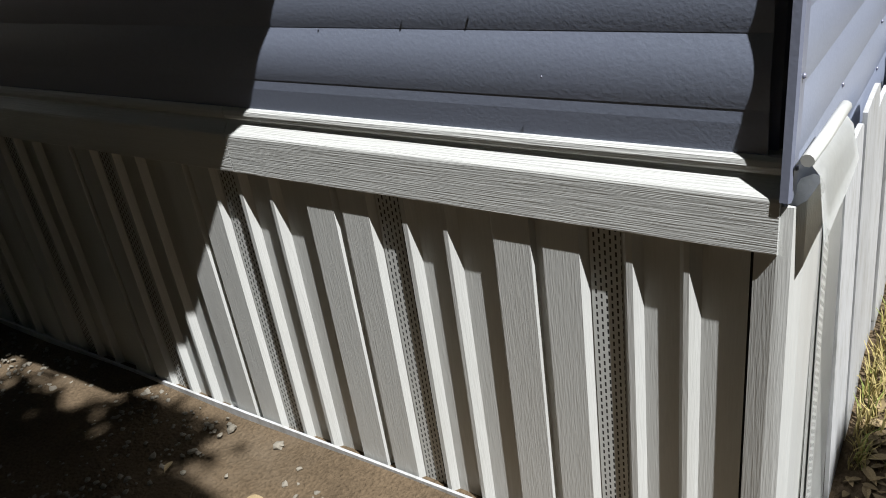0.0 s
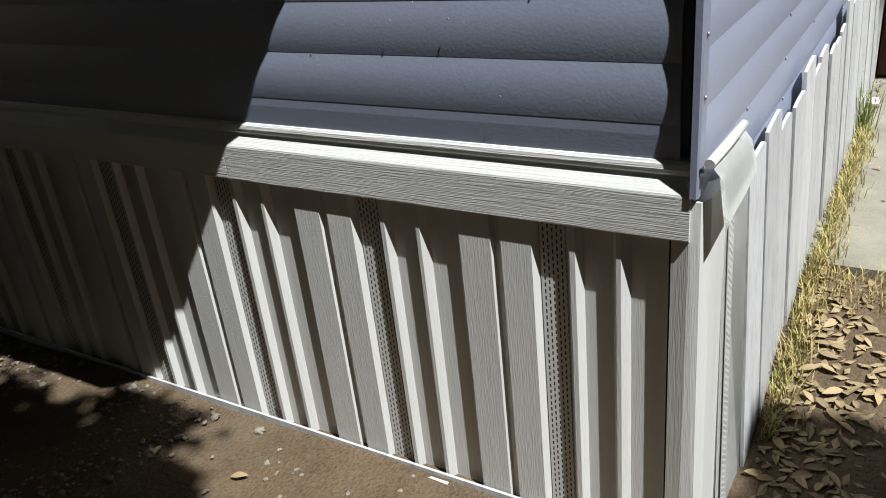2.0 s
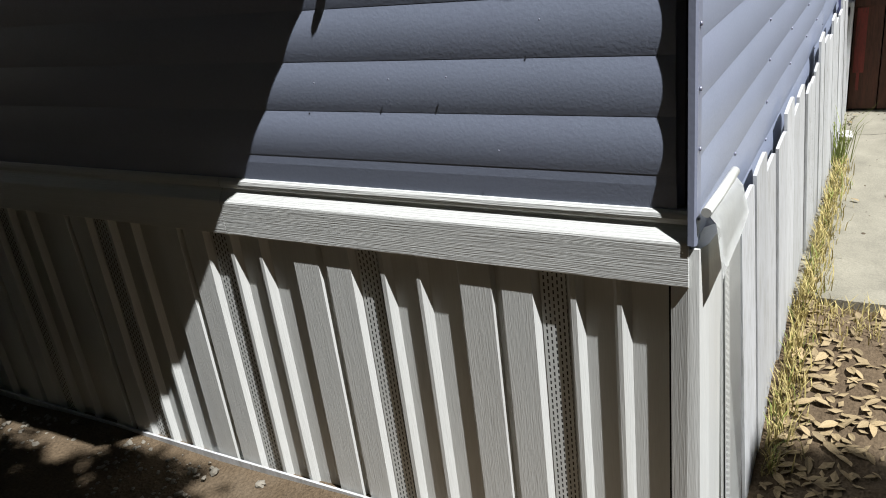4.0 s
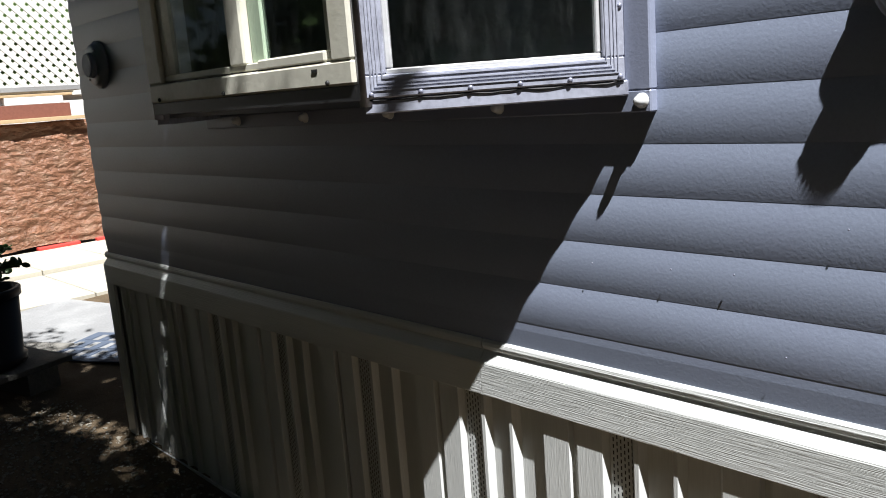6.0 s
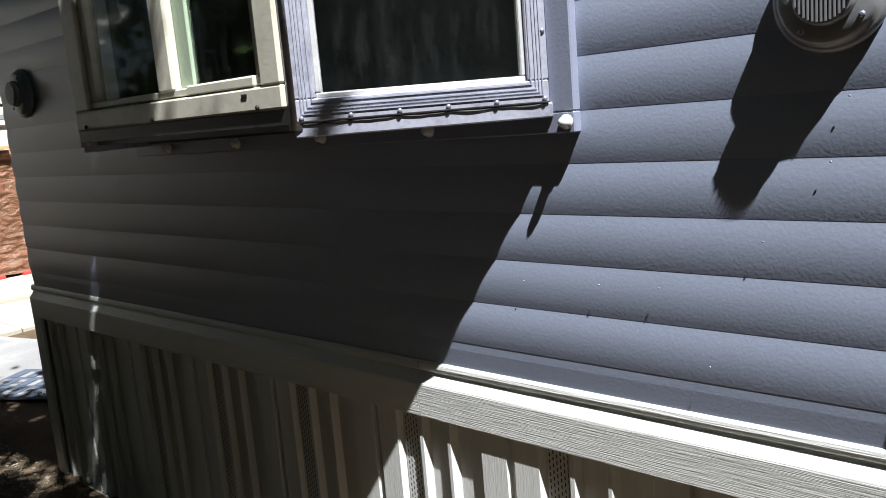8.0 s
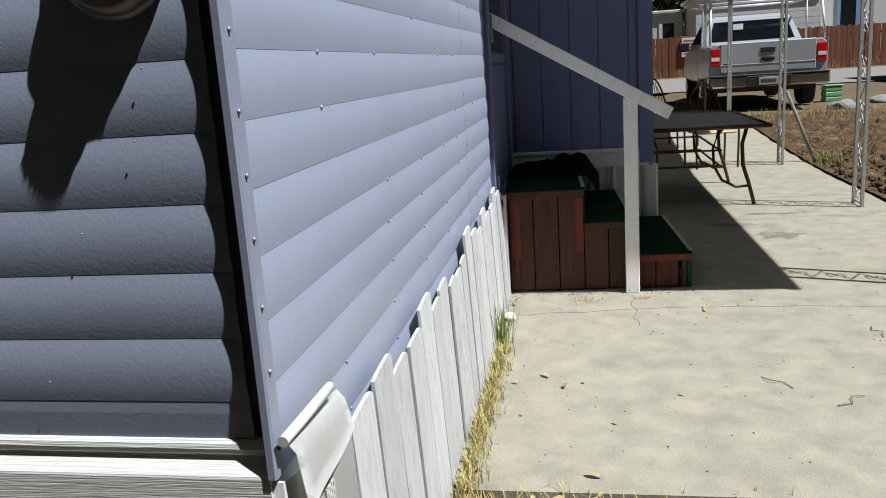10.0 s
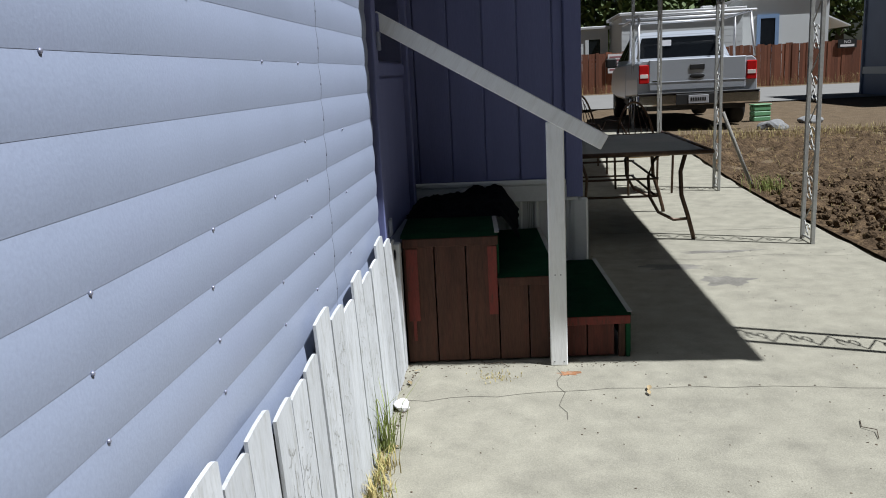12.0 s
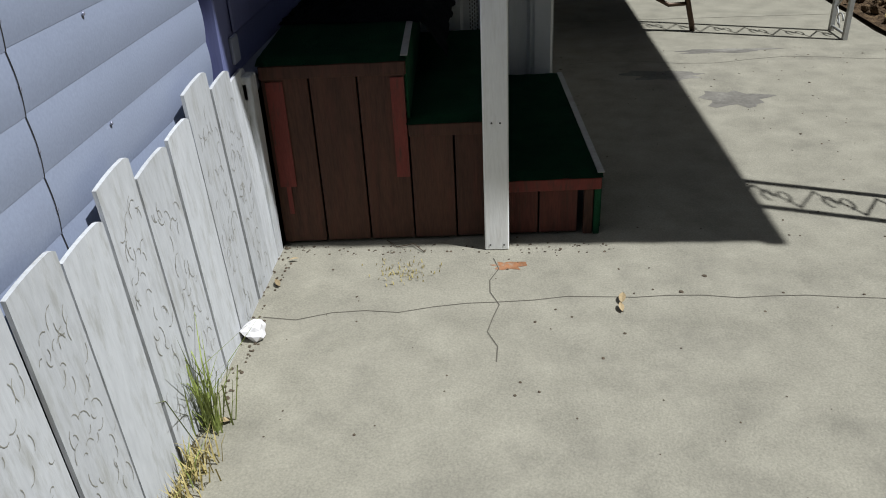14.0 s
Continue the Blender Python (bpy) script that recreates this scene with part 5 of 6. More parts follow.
def far_house(name_label, x0, x1, y0, y1, z0, z1, wall_mat, wins, ribs=True):
    h = tagged(empty("mobile_home"), name_label, "house")
    w = part("wall", boxed(x0, x1, y0, y1, z0, z1), wall_mat, h)
    part("roof", boxed(x0 - 0.15, x1 + 0.15, y0 - 0.15, y1 + 0.15, z1, z1 + 0.16, bevel=0.03), M_ROOF, h)
    if ribs:
        nn = int((z1 - z0) / 0.3)
        for k in range(nn):
            part("siding_board", boxed(x0 - 0.01, x1 + 0.01, y0 - 0.015, y0, z0 + 0.3 * k + 0.01, z0 + 0.3 * k + 0.29), wall_mat, h)
    for wx0, wx1, wz0, wz1, tm in wins:
        wi = part("window", frame_ring(bmesh.new(), wx0 - 0.18, wx1 + 0.18, wz0 - 0.18, wz1 + 0.18, (0.18, 0.18, 0.18, 0.18), y0 - 0.05, y0 - 0.016), tm, h)
        part("pane", boxed(wx0, wx1, y0 - 0.03, y0 - 0.018, wz0, wz1), M_CARGLASS, wi)
    return h


far_house("white mobile home with a blue-trimmed window", 12.0, 16.15, 44.0, 54.0, 0.2, 4.3, M_WHITEHOUSE, ((12.9, 13.6, 2.0, 3.4, M_BLUETRIM),), ribs=False)
far_house("long pale mobile home with a flat roof", 5.9, 11.5, 42.0, 47.0, 0.2, 3.75, M_WHITEHOUSE, ())
far_house("small white outbuilding with dark windows", 4.0, 5.7, 46.0, 48.0, 0.2, 3.4, M_WHITEHOUSE, ((4.7, 5.3, 1.9, 2.9, M_WHITEHOUSE),))
for x, z in ((10.2, 3.91), (10.9, 3.91), (15.4, 4.46)):
    tagged(part("roof_vent", boxed(x, x + 0.5, 44.5, 45.0, z, z + 0.28, bevel=0.03), M_ROOF), "small box vent on a flat roof", "vent", group="roof vents")
bm = bmesh.new()
extrude_profile(bm, [(16.15, 0, 3.5), (17.4, 0, 2.9), (17.4, 0, 2.84), (16.15, 0, 3.44)], (0, 44.5, 0), (0, 49.0, 0), closed=True)
tagged(part("window_awning", bm, M_WHITEHOUSE), "white slatted awning on the side of a mobile home", "awning")
rh = far_house("blue-grey house wall with pale trim close by the soil bed", 10.95, 20.0, 20.0, 27.0, 0.2, 4.6, M_BLUEHOUSE, (), ribs=False)
part("wall_band", boxed(10.90, 10.95, 20.0, 27.02, 0.85, 1.05), M_WHITEHOUSE, rh)
part("corner_board", boxed(10.88, 11.02, 26.95, 27.05, 0.2, 4.6), M_BLUEHOUSE, rh)

# ---- yard beyond the far corner of the house ----
GY = -0.18
bench = tagged(empty("covered_bench", (-10.6, 3.2, GY)), "workbench draped in a wrinkled brown tarp", "bench")
bm = bmesh.new()
nu, nv = 130, 60
g = []
for j in range(nv + 1):
    row = []
    for i in range(nu + 1):
        yy = -2.4 + 4.8 * i / nu
        t = j / nv
        bulge = 0.035 * noise.noise(Vector((yy * 2.2, t * 3, 1))) + 0.03 * abs(noise.noise(Vector((yy * 5, t * 9, 4)))) + 0.02 * abs(noise.noise(Vector((yy * 9, t * 22, 9))))
        if t < 0.3:
            row.append(bm.verts.new((-0.55 + 0.95 * t / 0.3, yy, 1.62 + bulge * 0.4)))
        else:
            s = (t - 0.3) / 0.7
            row.append(bm.verts.new((0.42 + 0.06 * s + bulge, yy, 1.62 - 1.48 * s + 0.015 * math.sin(yy * 5) * s)))
    g.append(row)
for j in range(nv):
    for i in range(nu):
        bm.faces.new((g[j][i], g[j][i + 1], g[j + 1][i + 1], g[j + 1][i])).smooth = True
bmesh.ops.solidify(bm, geom=list(bm.faces), thickness=0.004)
part("tarp", bm, M_TARP, bench, "wrinkled brown tarp")
# solid near-black block stands in for the shaded hollow under the tarp
part("bench_frame", boxed(-0.5, 0.36, -2.35, 2.35, 0.0, 1.59), M_VOID_SHADE, bench)
for k, (yy, w, mt) in enumerate(((0.2, 0.5, M_REDPLASTIC), (0.9, 0.45, M_REDPLASTIC))):
    tagged(part("storage_bin", boxed(-10.15, -10.05, 3.2 + yy, 3.2 + yy + w, GY + 0.0, GY + 0.14, bevel=0.01), mt), "red plastic bin under the tarp-covered bench", "bin", group="red bins")
for y0, y1, z0, z1, x0, mt, nm in ((2.75, 4.2, 0.785, 0.83, -10.45, M_TAN, "plank"), (3.05, 4.05, 0.83, 0.99, -10.5, M_REDWOOD, "drawer_box"), (3.32, 3.98, 0.99, 1.08, -10.5, M_WHITEWOOD, "white_box"), (3.15, 4.1, 1.08, 1.11, -10.5, M_TAN, "plank"), (2.9, 4.25, 1.14, 1.20, -10.55, M_PLY, "plank")):
    tagged(part(nm, boxed(x0, x0 + 0.4, y0, y1, z0 + 0.665, z1 + 0.665, bevel=0.004), mt), "loose timber piece stacked on the covered bench", "timber", group="timber on the bench")
tagged(part("prop_block", boxed(-10.5, -10.2, 3.2, 4.15, 1.775, 1.805), M_WHITEWOOD), "pale strip of wood propping a plank", "timber", group="timber on the bench")

lat = tagged(empty("lattice_fence", (-11.9, 0, 0)), "white diagonal lattice fence above a pale board wall", "fence")
part("base_wall", boxed(-0.05, 0.0, -1.0, 7.5, GY, 1.79), M_LATTICE, lat)
part("bottom_rail", boxed(-0.03, 0.04, -1.0, 7.5, 1.79, 1.91, bevel=0.004), M_LATTICE, lat)
part("top_rail", boxed(-0.03, 0.04, -1.0, 7.5, 3.5, 3.6, bevel=0.004), M_LATTICE, lat)
H = 1.58
ba = part("slat", boxed(-0.006, 0.0, -0.031, 0.031, 0.0, H * 1.414), M_LATTICE, lat, at=pose(0.01, -1.0 - H, 1.91, -45, 0, 0))
bb = part("slat", boxed(-0.006, 0.0, -0.031, 0.031, 0.0, H * 1.414), M_LATTICE, lat, at=pose(0.02, -1.0 + H, 1.91, 45, 0, 0))
for k in range(1, 62):
    yy = -1.0 - H + 0.150 * k
    again(ba, pose(0.01, yy, 1.91, -45, 0, 0))
    again(bb, pose(0.02, yy, 1.91, 45, 0, 0))
part("dark_screen", boxed(-0.60, -0.55, -2.0, 8.0, 1.79, 3.6), M_LEAF, lat)

pad = tagged(empty("pavement_yard"), "pale sunlit pavers in the side yard", "pavement", kind="structure")
for i in range(4):
    for j in range(7):
        part("paver", boxed(-10.1 + 0.72 * i, -10.1 + 0.72 * i + 0.71, 0.0 + 0.75 * j, 0.0 + 0.75 * j + 0.74, GY - 0.05, GY + (0.10 if i < 2 else 0.05), bevel=0.006), M_PAVER, pad)
tagged(part("plywood_sheet", boxed(-0.75, 0.75, -0.55, 0.55, 0, 0.012, bevel=0.002), M_PLY, at=pose(-6.4, 2.45, GY + 0.02, 0, 1.0, 18)), "weathered grey plywood sheet lying on the dirt", "sheet")
tagged(part("paving_slab", boxed(-0.2, 0.2, -0.2, 0.2, 0, 0.04, bevel=0.006), M_BLOCK, at=pose(-5.75, 1.98, GY + 0.01, 0, 0, 30)), "square grey paving slab on the dirt", "slab")
dm = tagged(part("doormat", boxed(-0.42, 0.42, -0.30, 0.30, 0, 0.012, bevel=0.004), M_MAT, at=pose(-5.35, 2.42, GY + 0.025, 0, 0, 28)), "patterned blue-grey doormat lying on the dirt", "doormat")
for i in range(-5, 6):
    for j in (-1, 0, 1):
        part("mat_pattern", boxed(0.07 * i - 0.025, 0.07 * i + 0.025, 0.17 * j - 0.06, 0.17 * j + 0.06, 0.013, 0.015), M_PLY if (i + j) % 2 else M_MAT, dm)

blk = tagged(empty("concrete_block", (-5.08, 1.74, GY), 15), "concrete block under a plant pot", "block", group="concrete blocks")
bm = bmesh.new()
box(bm, -0.20, 0.20, -0.10, -0.065, 0, 0.14)
box(bm, -0.20, 0.20, 0.065, 0.10, 0, 0.14)
box(bm, -0.20, -0.16, -0.065, 0.065, 0, 0.14)
box(bm, 0.16, 0.20, -0.065, 0.065, 0, 0.14)
box(bm, -0.02, 0.02, -0.065, 0.065, 0, 0.14)
part("block_body", bm, M_BLOCK, blk)
copy_thing(blk, pose(-5.28, 1.39, GY, 0, 0, 15))
tagged(part("wood_board", boxed(-0.30, 0.30, -0.34, 0.34, 0, 0.035, bevel=0.004), M_BLOCK, at=pose(-5.15, 1.59, GY + 0.14, 0, 0, 15)), "dark board laid over concrete blocks", "board")
pot = tagged(empty("plant_pot", (-5.15, 1.55, GY + 0.177)), "large black plastic pot with a jade plant", "pot")
part("pot_body", lathe(bmesh.new(), [(0.20, 0.0), (0.24, 0.02), (0.245, 0.06), (0.225, 0.07), (0.25, 0.425), (0.235, 0.425), (0.001, 0.40)], (0, 0, 0), "z", 32), M_POT, pot)
part("rim", lathe(bmesh.new(), [(0.252, 0.427), (0.266, 0.432), (0.268, 0.476), (0.262, 0.482), (0.242, 0.482), (0.240, 0.427)], (0, 0, 0), "z", 32), M_POT, pot)
part("potting_soil", lathe(bmesh.new(), [(0.001, 0.40), (0.232, 0.428), (0.232, 0.44), (0.001, 0.45)], (0, 0, 0), "z", 24), M_TILLED, pot, "dark potting soil")
r6 = random.Random(6)
plant = tagged(empty("jade_plant", (-5.15, 1.55, GY + 0.58)), "jade plant with thick round green leaves", "plant")
tips = []
for k in range(16):
    a, l = r6.uniform(0, 6.28), r6.uniform(0.18, 0.42)
    p1 = Vector((0.4 * l * math.cos(a), 0.4 * l * math.sin(a), 0.6 * l))
    p2 = Vector((l * math.cos(a), l * math.sin(a), l * r6.uniform(0.2, 0.7)))
    bm = bmesh.new()
    tube(bm, [(0, 0, 0), p1, p2], [0.014, 0.010, 0.005], 6)
    part("stem", bm, M_BARK, plant)
    tips += [(p1.lerp(p2, t), a) for t in (0.4, 0.6, 0.8, 1.0)]
bm = bmesh.new()
lathe(bm, [(0.002, -0.004), (0.016, -0.003), (0.021, 0.0), (0.016, 0.003), (0.002, 0.004)], (0.022, 0, 0), "z", 10)
leaf_me = mesh_of("leaf", bm, M_JADE)
for q, a in tips:
    for k in range(4):
        o = new("leaf", leaf_me)
        o.parent = plant
        s = r6.uniform(0.8, 1.5)
        o.matrix_basis = Matrix.Translation(q + Vector((r6.uniform(-0.02, 0.02), r6.uniform(-0.02, 0.02), r6.uniform(-0.01, 0.02)))) @ pose(0, 0, 0, r6.uniform(-50, 50), r6.uniform(-70, 10), r6.uniform(0, 360)) @ Matrix.Diagonal((s, s, s, 1))

# ---- litter: gravel, fallen leaves, grass ----
def scatter(name, me, n, area, seed, size, parent_label, cat, flat=True, height=0.0, keep=None):
    r = random.Random(seed)
    verts, faces = [], []
    src = [v.co.copy() for v in me.vertices]
    fs = [tuple(p.vertices) for p in me.polygons]
    placed = 0
    while placed < n:
        x, y = r.uniform(area[0], area[1]), r.uniform(area[2], area[3])
        if keep and r.random() > keep(x, y):
            continue
        placed += 1
        s = size * r.uniform(0.5, 1.5) * (1.7 if r.random() < 0.06 else 1)
        z = (ground_z(x, y) if not (x > 0.05 and y > 3.02) else 0.0) + height
        rot = Euler((r.uniform(-0.4, 0.4) if flat else r.uniform(0, 6), r.uniform(-0.4, 0.4) if flat else r.uniform(0, 6), r.uniform(0, 6.28))).to_matrix()
        i = len(verts)
        verts += [tuple(Vector((x, y, z)) + rot @ (c * s)) for c in src]
        faces += [tuple(i + a for a in f) for f in fs]
    out = bpy.data.meshes.new(name)
    out.from_pydata(verts, [], faces)
    out.materials.append(me.materials[0])
    return tagged(new(name, out), parent_label, cat, kind="stuff")


bm = bmesh.new()
bmesh.ops.create_icosphere(bm, subdivisions=1, radius=1)
for v in bm.verts:
    v.co *= 1 + 0.75 * noise.noise(v.co * 2.3)
    v.co.z *= 0.6
    v.co.x *= 1.25
stone_me = mesh_of("stone", bm, M_STONE)
scatter("gravel", stone_me, 5200, (-4.6, 0.0, 0.2, 1.83), 1, 0.0058, "pale gravel scattered over the dirt", "gravel", height=0.004, keep=lambda x, y: 1.0 if x < -1.45 else 0.10)
bm = bmesh.new()
bmesh.ops.create_icosphere(bm, subdivisions=1, radius=1)
for v in bm.verts:
    v.co *= 1 + 0.7 * noise.noise(v.co * 2.0)
    v.co.z *= 0.7
clod_me = mesh_of("clod", bm, M_TILLED)
scatter("soil_clods", clod_me, 5500, (3.15, 8.5, 5.4, 14.8), 41, 0.028, "dark broken clods lying over the tilled soil", "clods", flat=False, height=0.045)
scatter("far_gravel", stone_me, 1500, (5.2, 12.0, 14.5, 20.0), 2, 0.035, "grey gravel strip beside the parking place", "gravel", height=0.01)
bm = bmesh.new()
nn = 6
up, dn = [], []
for k in range(nn + 1):
    t = k / nn
    w = 0.19 * math.sin(math.pi * t ** 0.85) ** 0.9
    z = 0.07 * math.sin(math.pi * t) - 0.02
    up.append(bm.verts.new((t - 0.5, w, z + 0.10 * w)))
    dn.append(bm.verts.new((t - 0.5, -w - 0.001, z + 0.12 * w)))
ce = [bm.verts.new((k / nn - 0.5, 0, 0.07 * math.sin(math.pi * k / nn) - 0.045)) for k in range(nn + 1)]
for k in range(nn):
    bm.faces.new((ce[k], ce[k + 1], up[k + 1], up[k]))
    bm.faces.new((dn[k], dn[k + 1], ce[k + 1], ce[k]))
leaf_src = mesh_of("fallen_leaf", bm, M_DRYLEAF)
r8 = random.Random(8)
count = 0
while count < 340:
    x, y = 0.10 + abs(r8.gauss(0, 0.36)), r8.uniform(1.75, 3.25)
    if y > 3.05 and r8.random() < 0.85:
        continue
    o = tagged(new("fallen_leaf", leaf_src), "dry curled tan leaf on the ground", "leaf", group="fallen leaves")
    s = r8.uniform(0.030, 0.066)
    o.matrix_basis = pose(x, y, (ground_z(x, y) if y < 3.02 else 0.0) + 0.011, r8.uniform(-22, 22), r8.uniform(-22, 22), r8.uniform(0, 360)) @ Matrix.Diagonal((s, s, s, 1))
    count += 1
litter_v, litter_f = [], []
for _ in range(420):
    x, y = 0.10 + abs(r8.gauss(0, 0.40)), r8.uniform(1.75, 3.02)
    m = pose(x, y, ground_z(x, y) + 0.006, r8.uniform(-14, 14), r8.uniform(-14, 14), r8.uniform(0, 360))
    L = r8.uniform(0.010, 0.030)
    i = len(litter_v)
    litter_v += [tuple(m @ Vector(p)) for p in ((-L, 0, 0.002), (-0.2 * L, -0.45 * L, 0), (L, 0, 0.003), (0.1 * L, 0.42 * L, 0.001))]
    litter_f.append((i, i + 1, i + 2, i + 3))
me = bpy.data.meshes.new("leaf_litter")
me.from_pydata(litter_v, [], litter_f)
me.materials.append(M_DRYLEAF)
tagged(new("leaf_litter", me), "small broken dry leaves strewn over the dirt", "leaf litter", kind="stuff")
for x, y in ((0.62, 3.62), (0.42, 3.98), (0.20, 4.02), (0.33, 4.1), (-1.05, 1.52), (-1.18, 1.62), (-0.72, 1.50), (0.9, 3.9), (1.16, 5.10), (0.12, 4.55), (0.10, 5.2), (0.12, 5.35), (-1.5, 1.6), (1.15, 5.05)):
    o = tagged(new("fallen_leaf", leaf_src), "dry curled tan leaf on the ground", "leaf", group="fallen leaves")
    s = r8.uniform(0.03, 0.06)
    o.matrix_basis = pose(x, y, (ground_z(x, y) if y < 3 else 0.0) + 0.012, r8.uniform(-8, 8), r8.uniform(-8, 8), r8.uniform(0, 360)) @ Matrix.Diagonal((s, s, s, 1))


def grass(name, n, place, hgt, material, label, seed):
    r = random.Random(seed)
    verts, faces = [], []
    for _ in range(n):
        x, y, z = place(r)
        h = hgt * r.uniform(0.4, 1.3)
        a = r.uniform(0, 6.28)
        lean = r.uniform(0.1, 0.8) * h
        w = 0.0022
        side = Vector((-math.sin(a), math.cos(a), 0)) * w
        p0, p1, p2 = Vector((x, y, z)), Vector((x + 0.3 * lean * math.cos(a), y + 0.3 * lean * math.sin(a), z + 0.6 * h)), Vector((x + lean * math.cos(a), y + lean * math.sin(a), z + h * 0.95))
        i = len(verts)
        verts += [tuple(v) for v in (p0 - side, p0 + side, p1 + side * 0.8, p1 - side * 0.8, p2)]
        faces += [(i, i + 1, i + 2, i + 3), (i + 3, i + 2, i + 4)]
    me = bpy.data.meshes.new(name)
    me.from_pydata(verts, [], faces)
    me.materials.append(material)
    return tagged(new(name, me), label, "grass", kind="stuff")


def edge_place(r):
    y = r.uniform(2.3, 4.45)
    return 0.085 + abs(r.gauss(0, 0.035)), y, (ground_z(0.1, y) if y < 3.02 else 0.0) - 0.005


def slab_front(r):
    x = 0.15 + abs(r.gauss(0, 0.9))
    return x, 2.98 + r.gauss(0, 0.06), ground_z(x, 2.95) - 0.01


def tuft(cx, cy, s):
    return lambda r: (cx + r.gauss(0, s), cy + r.gauss(0, s), 0.0)


grass("dry_grass", 1500, edge_place, 0.07, M_GRASS, "dry grass along the foot of the skirting", 1)
grass("green_grass", 160, edge_place, 0.075, M_GREENGRASS, "thin green grass along the foot of the skirting", 2)
grass("dry_grass", 900, slab_front, 0.06, M_GRASS, "dry grass at the edge of the walk", 3)
grass("grass_tuft", 70, tuft(0.085, 4.54, 0.025), 0.24, M_GREENGRASS, "tall green grass tuft growing at the skirting", 4)
grass("grass_tuft", 160, lambda r: (3.25 + r.gauss(0, 0.08), 10.4 + r.gauss(0, 0.2), 0.04), 0.16, M_GREENGRASS, "green weed tuft at the edge of the soil bed", 5)
grass("dry_weeds", 2600, lambda r: ((lambda x, y: (x, y, ground_z(x, y) + 0.02))(r.uniform(3.3, 9.0), 14.9 + r.gauss(0, 0.35))), 0.10, M_GRASS, "dry golden weeds along the far edge of the soil bed", 9)
grass("dry_weeds", 7000, lambda r: ((lambda x, y: (x, y, ground_z(x, y) + 0.03))(r.uniform(3.2, 11.0), r.uniform(5.5, 15.0))), 0.045, M_GRASS, "short dry weeds over the tilled soil", 6)
grass("dry_weeds", 1500, lambda r: ((lambda x: (x, FEN - r.uniform(0.1, 1.6), 0.22))(r.uniform(2, 28))), 0.5, M_GRASS, "dry weeds at the foot of the fence", 7)
grass("straw", 110, lambda r: (0.50 + r.gauss(0, 0.05), 5.28 + r.gauss(0, 0.035), 0.002), 0.012, M_GRASS, "wisps of straw on the concrete", 8)
bm = bmesh.new()
bmesh.ops.create_icosphere(bm, subdivisions=1, radius=1)
for v in bm.verts:
    v.co *= 1 + 0.6 * noise.noise(v.co * 3)
    v.co.z *= 0.35
grit = mesh_of("grit", bm, M_BARK)
scatter("slab_grit", grit, 420, (0.12, 3.0, 3.1, 7.8), 31, 0.0035, "specks of dirt and bark on the concrete", "grit", height=0.001)
scatter("skirt_litter", grit, 200, (0.06, 0.115, 3.1, 5.45), 32, 0.004, "dark debris in the crack beside the skirting", "debris", height=0.002)
scatter("step_litter", grit, 110, (0.06, 1.2, 5.39, 5.46), 33, 0.0035, "dark debris along the foot of the steps", "debris", height=0.001)
M_RUST = mat("rust_stain", (0.26, 0.12, 0.055), 0.9, grain=0.4, scale=20, bump=0, stain=(0.29, 0.26, 0.2), stain_amount=0.9, stain_scale=25)
M_WET = mat("old_dark_stain", (0.15, 0.14, 0.12), 0.8, grain=0.3, scale=6, bump=0.2, stain=(0.27, 0.255, 0.22), stain_amount=0.95, stain_scale=7)
for sx, sy, ax, ay, mt, nm in ((0.83, 5.31, 0.07, 0.035, M_RUST, "rust_stain"), (1.95, 6.9, 0.22, 0.16, M_WET, "floor_stain"), (1.7, 7.3, 0.3, 0.12, M_WET, "floor_stain"), (2.1, 7.75, 0.35, 0.06, M_WET, "floor_stain")):
    bm = bmesh.new()
    vs = []
    for k in range(26):
        a = 2 * math.pi * k / 26
        rr = 0.7 + 0.6 * noise.noise(Vector((2 * math.cos(a), 2 * math.sin(a), sx)))
        vs.append(bm.verts.new((sx + ax * rr * math.cos(a), sy + ay * rr * math.sin(a), 0.0008)))
    bm.faces.new(vs)
    tagged(part(nm, bm, mt), "faded stain soaked into the concrete", "stain", kind="structure")
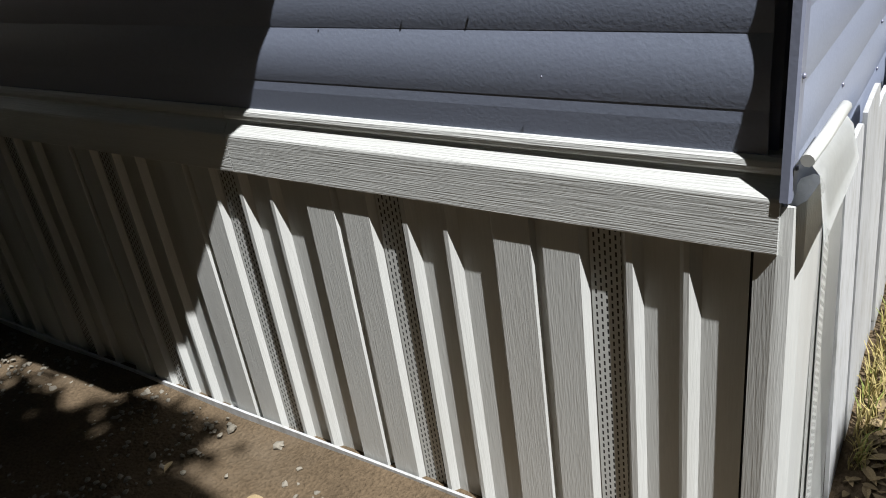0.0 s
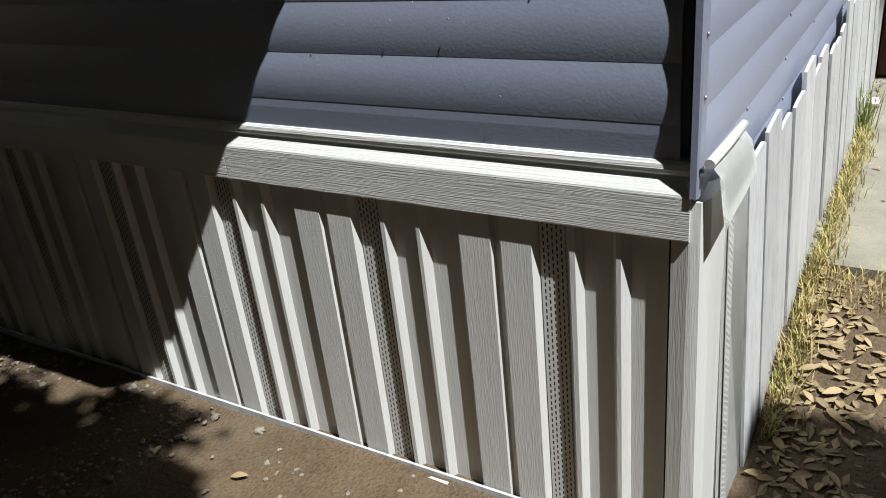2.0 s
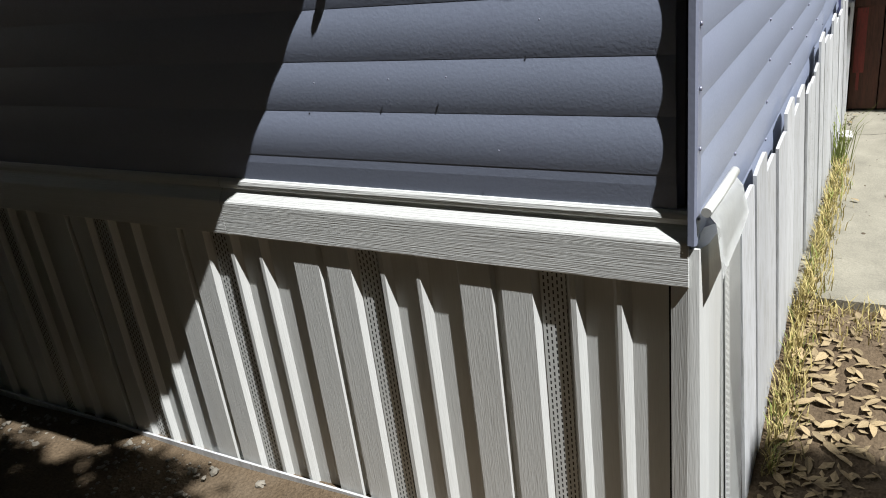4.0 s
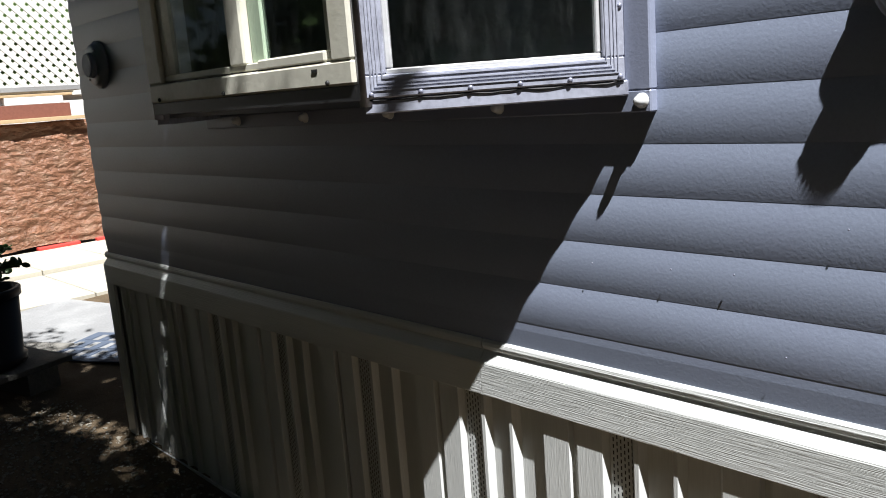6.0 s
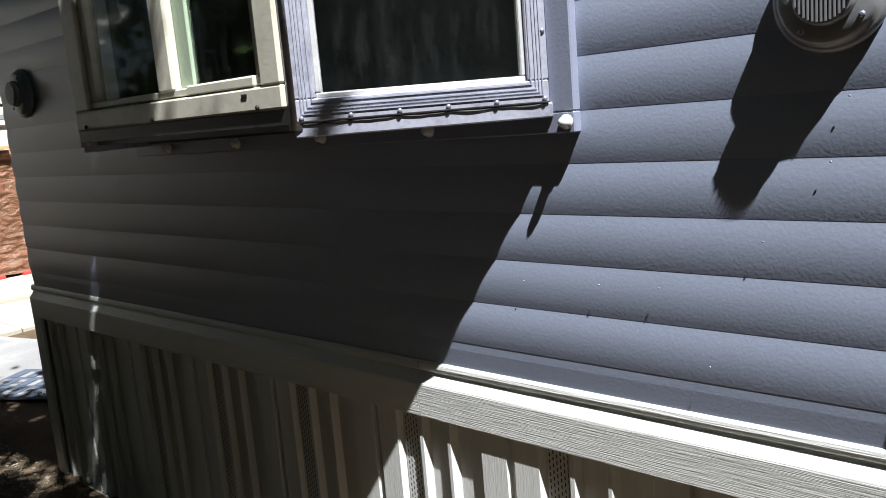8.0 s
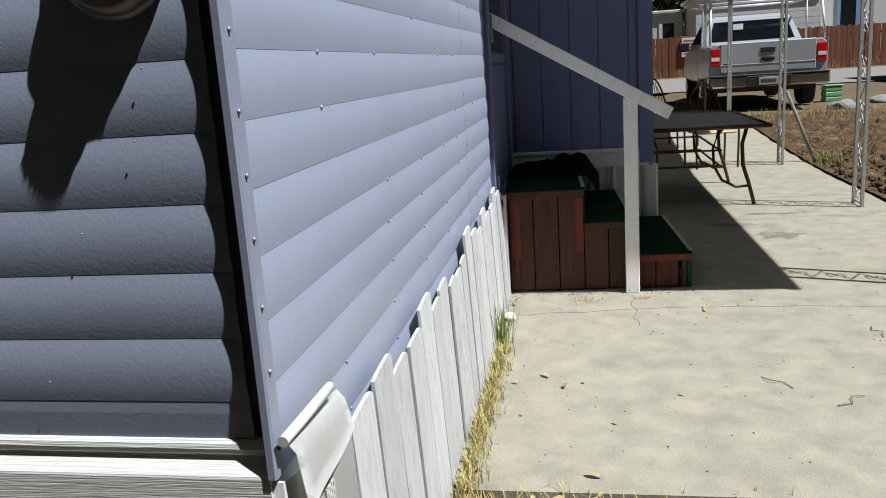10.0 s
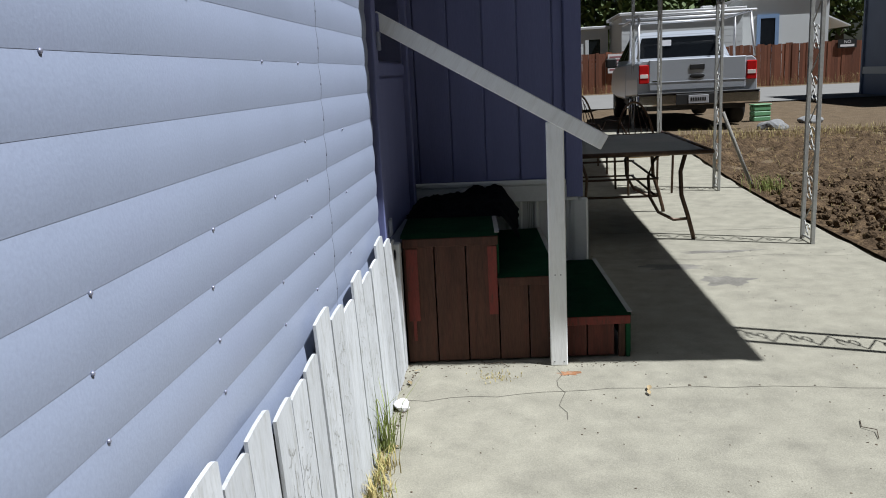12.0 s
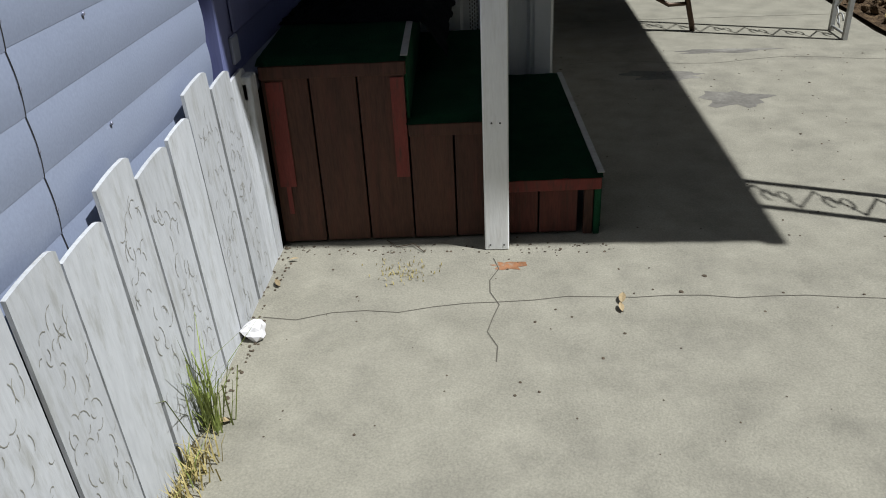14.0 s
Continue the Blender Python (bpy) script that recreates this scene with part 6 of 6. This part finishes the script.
# scrap of white paper by the skirting
bm = bmesh.new()
bmesh.ops.create_icosphere(bm, subdivisions=2, radius=0.035)
for v in bm.verts:
    v.co *= 1 + 0.6 * noise.noise(v.co * 40)
    v.co.z *= 0.7
tagged(part("paper_scrap", bm, M_SIGN, at=pose(0.105, 4.92, 0.022)), "crumpled white paper by the skirting", "paper")
# cracks across the slab
M_CRACK = mat("crack_dirt", (0.10, 0.09, 0.07), 0.95, grain=0.2, bump=0)
bm = bmesh.new()
for pts in ([(0.10 + 0.10 * k, 5.02 + 0.10 * smooth(0, 10, k) - 0.12 * smooth(14, 30, k) + 0.03 * noise.noise(Vector((k * 0.6, 0, 9)))) for k in range(30)],
            [(0.78 + 0.018 * math.sin(k * 1.9) + 0.03 * noise.noise(Vector((k, 3, 3))), 5.36 - 0.07 * k) for k in range(9)],
            [(1.2 + 0.2 * k, 7.55 + 0.05 * math.sin(k * 1.3)) for k in range(12)]):
    for p, q in zip(pts, pts[1:]):
        d = (Vector((*q, 0)) - Vector((*p, 0))).normalized()
        s = Vector((-d.y, d.x, 0)) * 0.0016
        bm.faces.new([bm.verts.new(Vector((*c, 0.0012)) + t) for c, t in ((p, -s), (q, -s), (q, s), (p, s))])
tagged(part("slab_cracks", bm, M_CRACK), "thin cracks across the concrete", "cracks", kind="structure")
# wandering twigs on the dirt and slab
for k, (x, y, z) in enumerate(((-0.95, 1.55, LOW), (-1.25, 1.48, LOW), (1.9, 4.6, 0), (1.6, 3.9, 0), (1.25, 4.1, 0), (0.55, 5.40, 0))):
    bm = bmesh.new()
    a = r8.uniform(0, 6)
    tube(bm, [(0, 0, 0.004), (0.06 * math.cos(a), 0.06 * math.sin(a), 0.012), (0.10 * math.cos(a + 0.5), 0.10 * math.sin(a + 0.5), 0.005), (0.16 * math.cos(a + 0.3), 0.16 * math.sin(a + 0.3), 0.004)], 0.0018, 5)
    tagged(part("twig", bm, M_BARK, at=pose(x, y, z)), "thin dry twig on the ground", "twig", group="twigs")
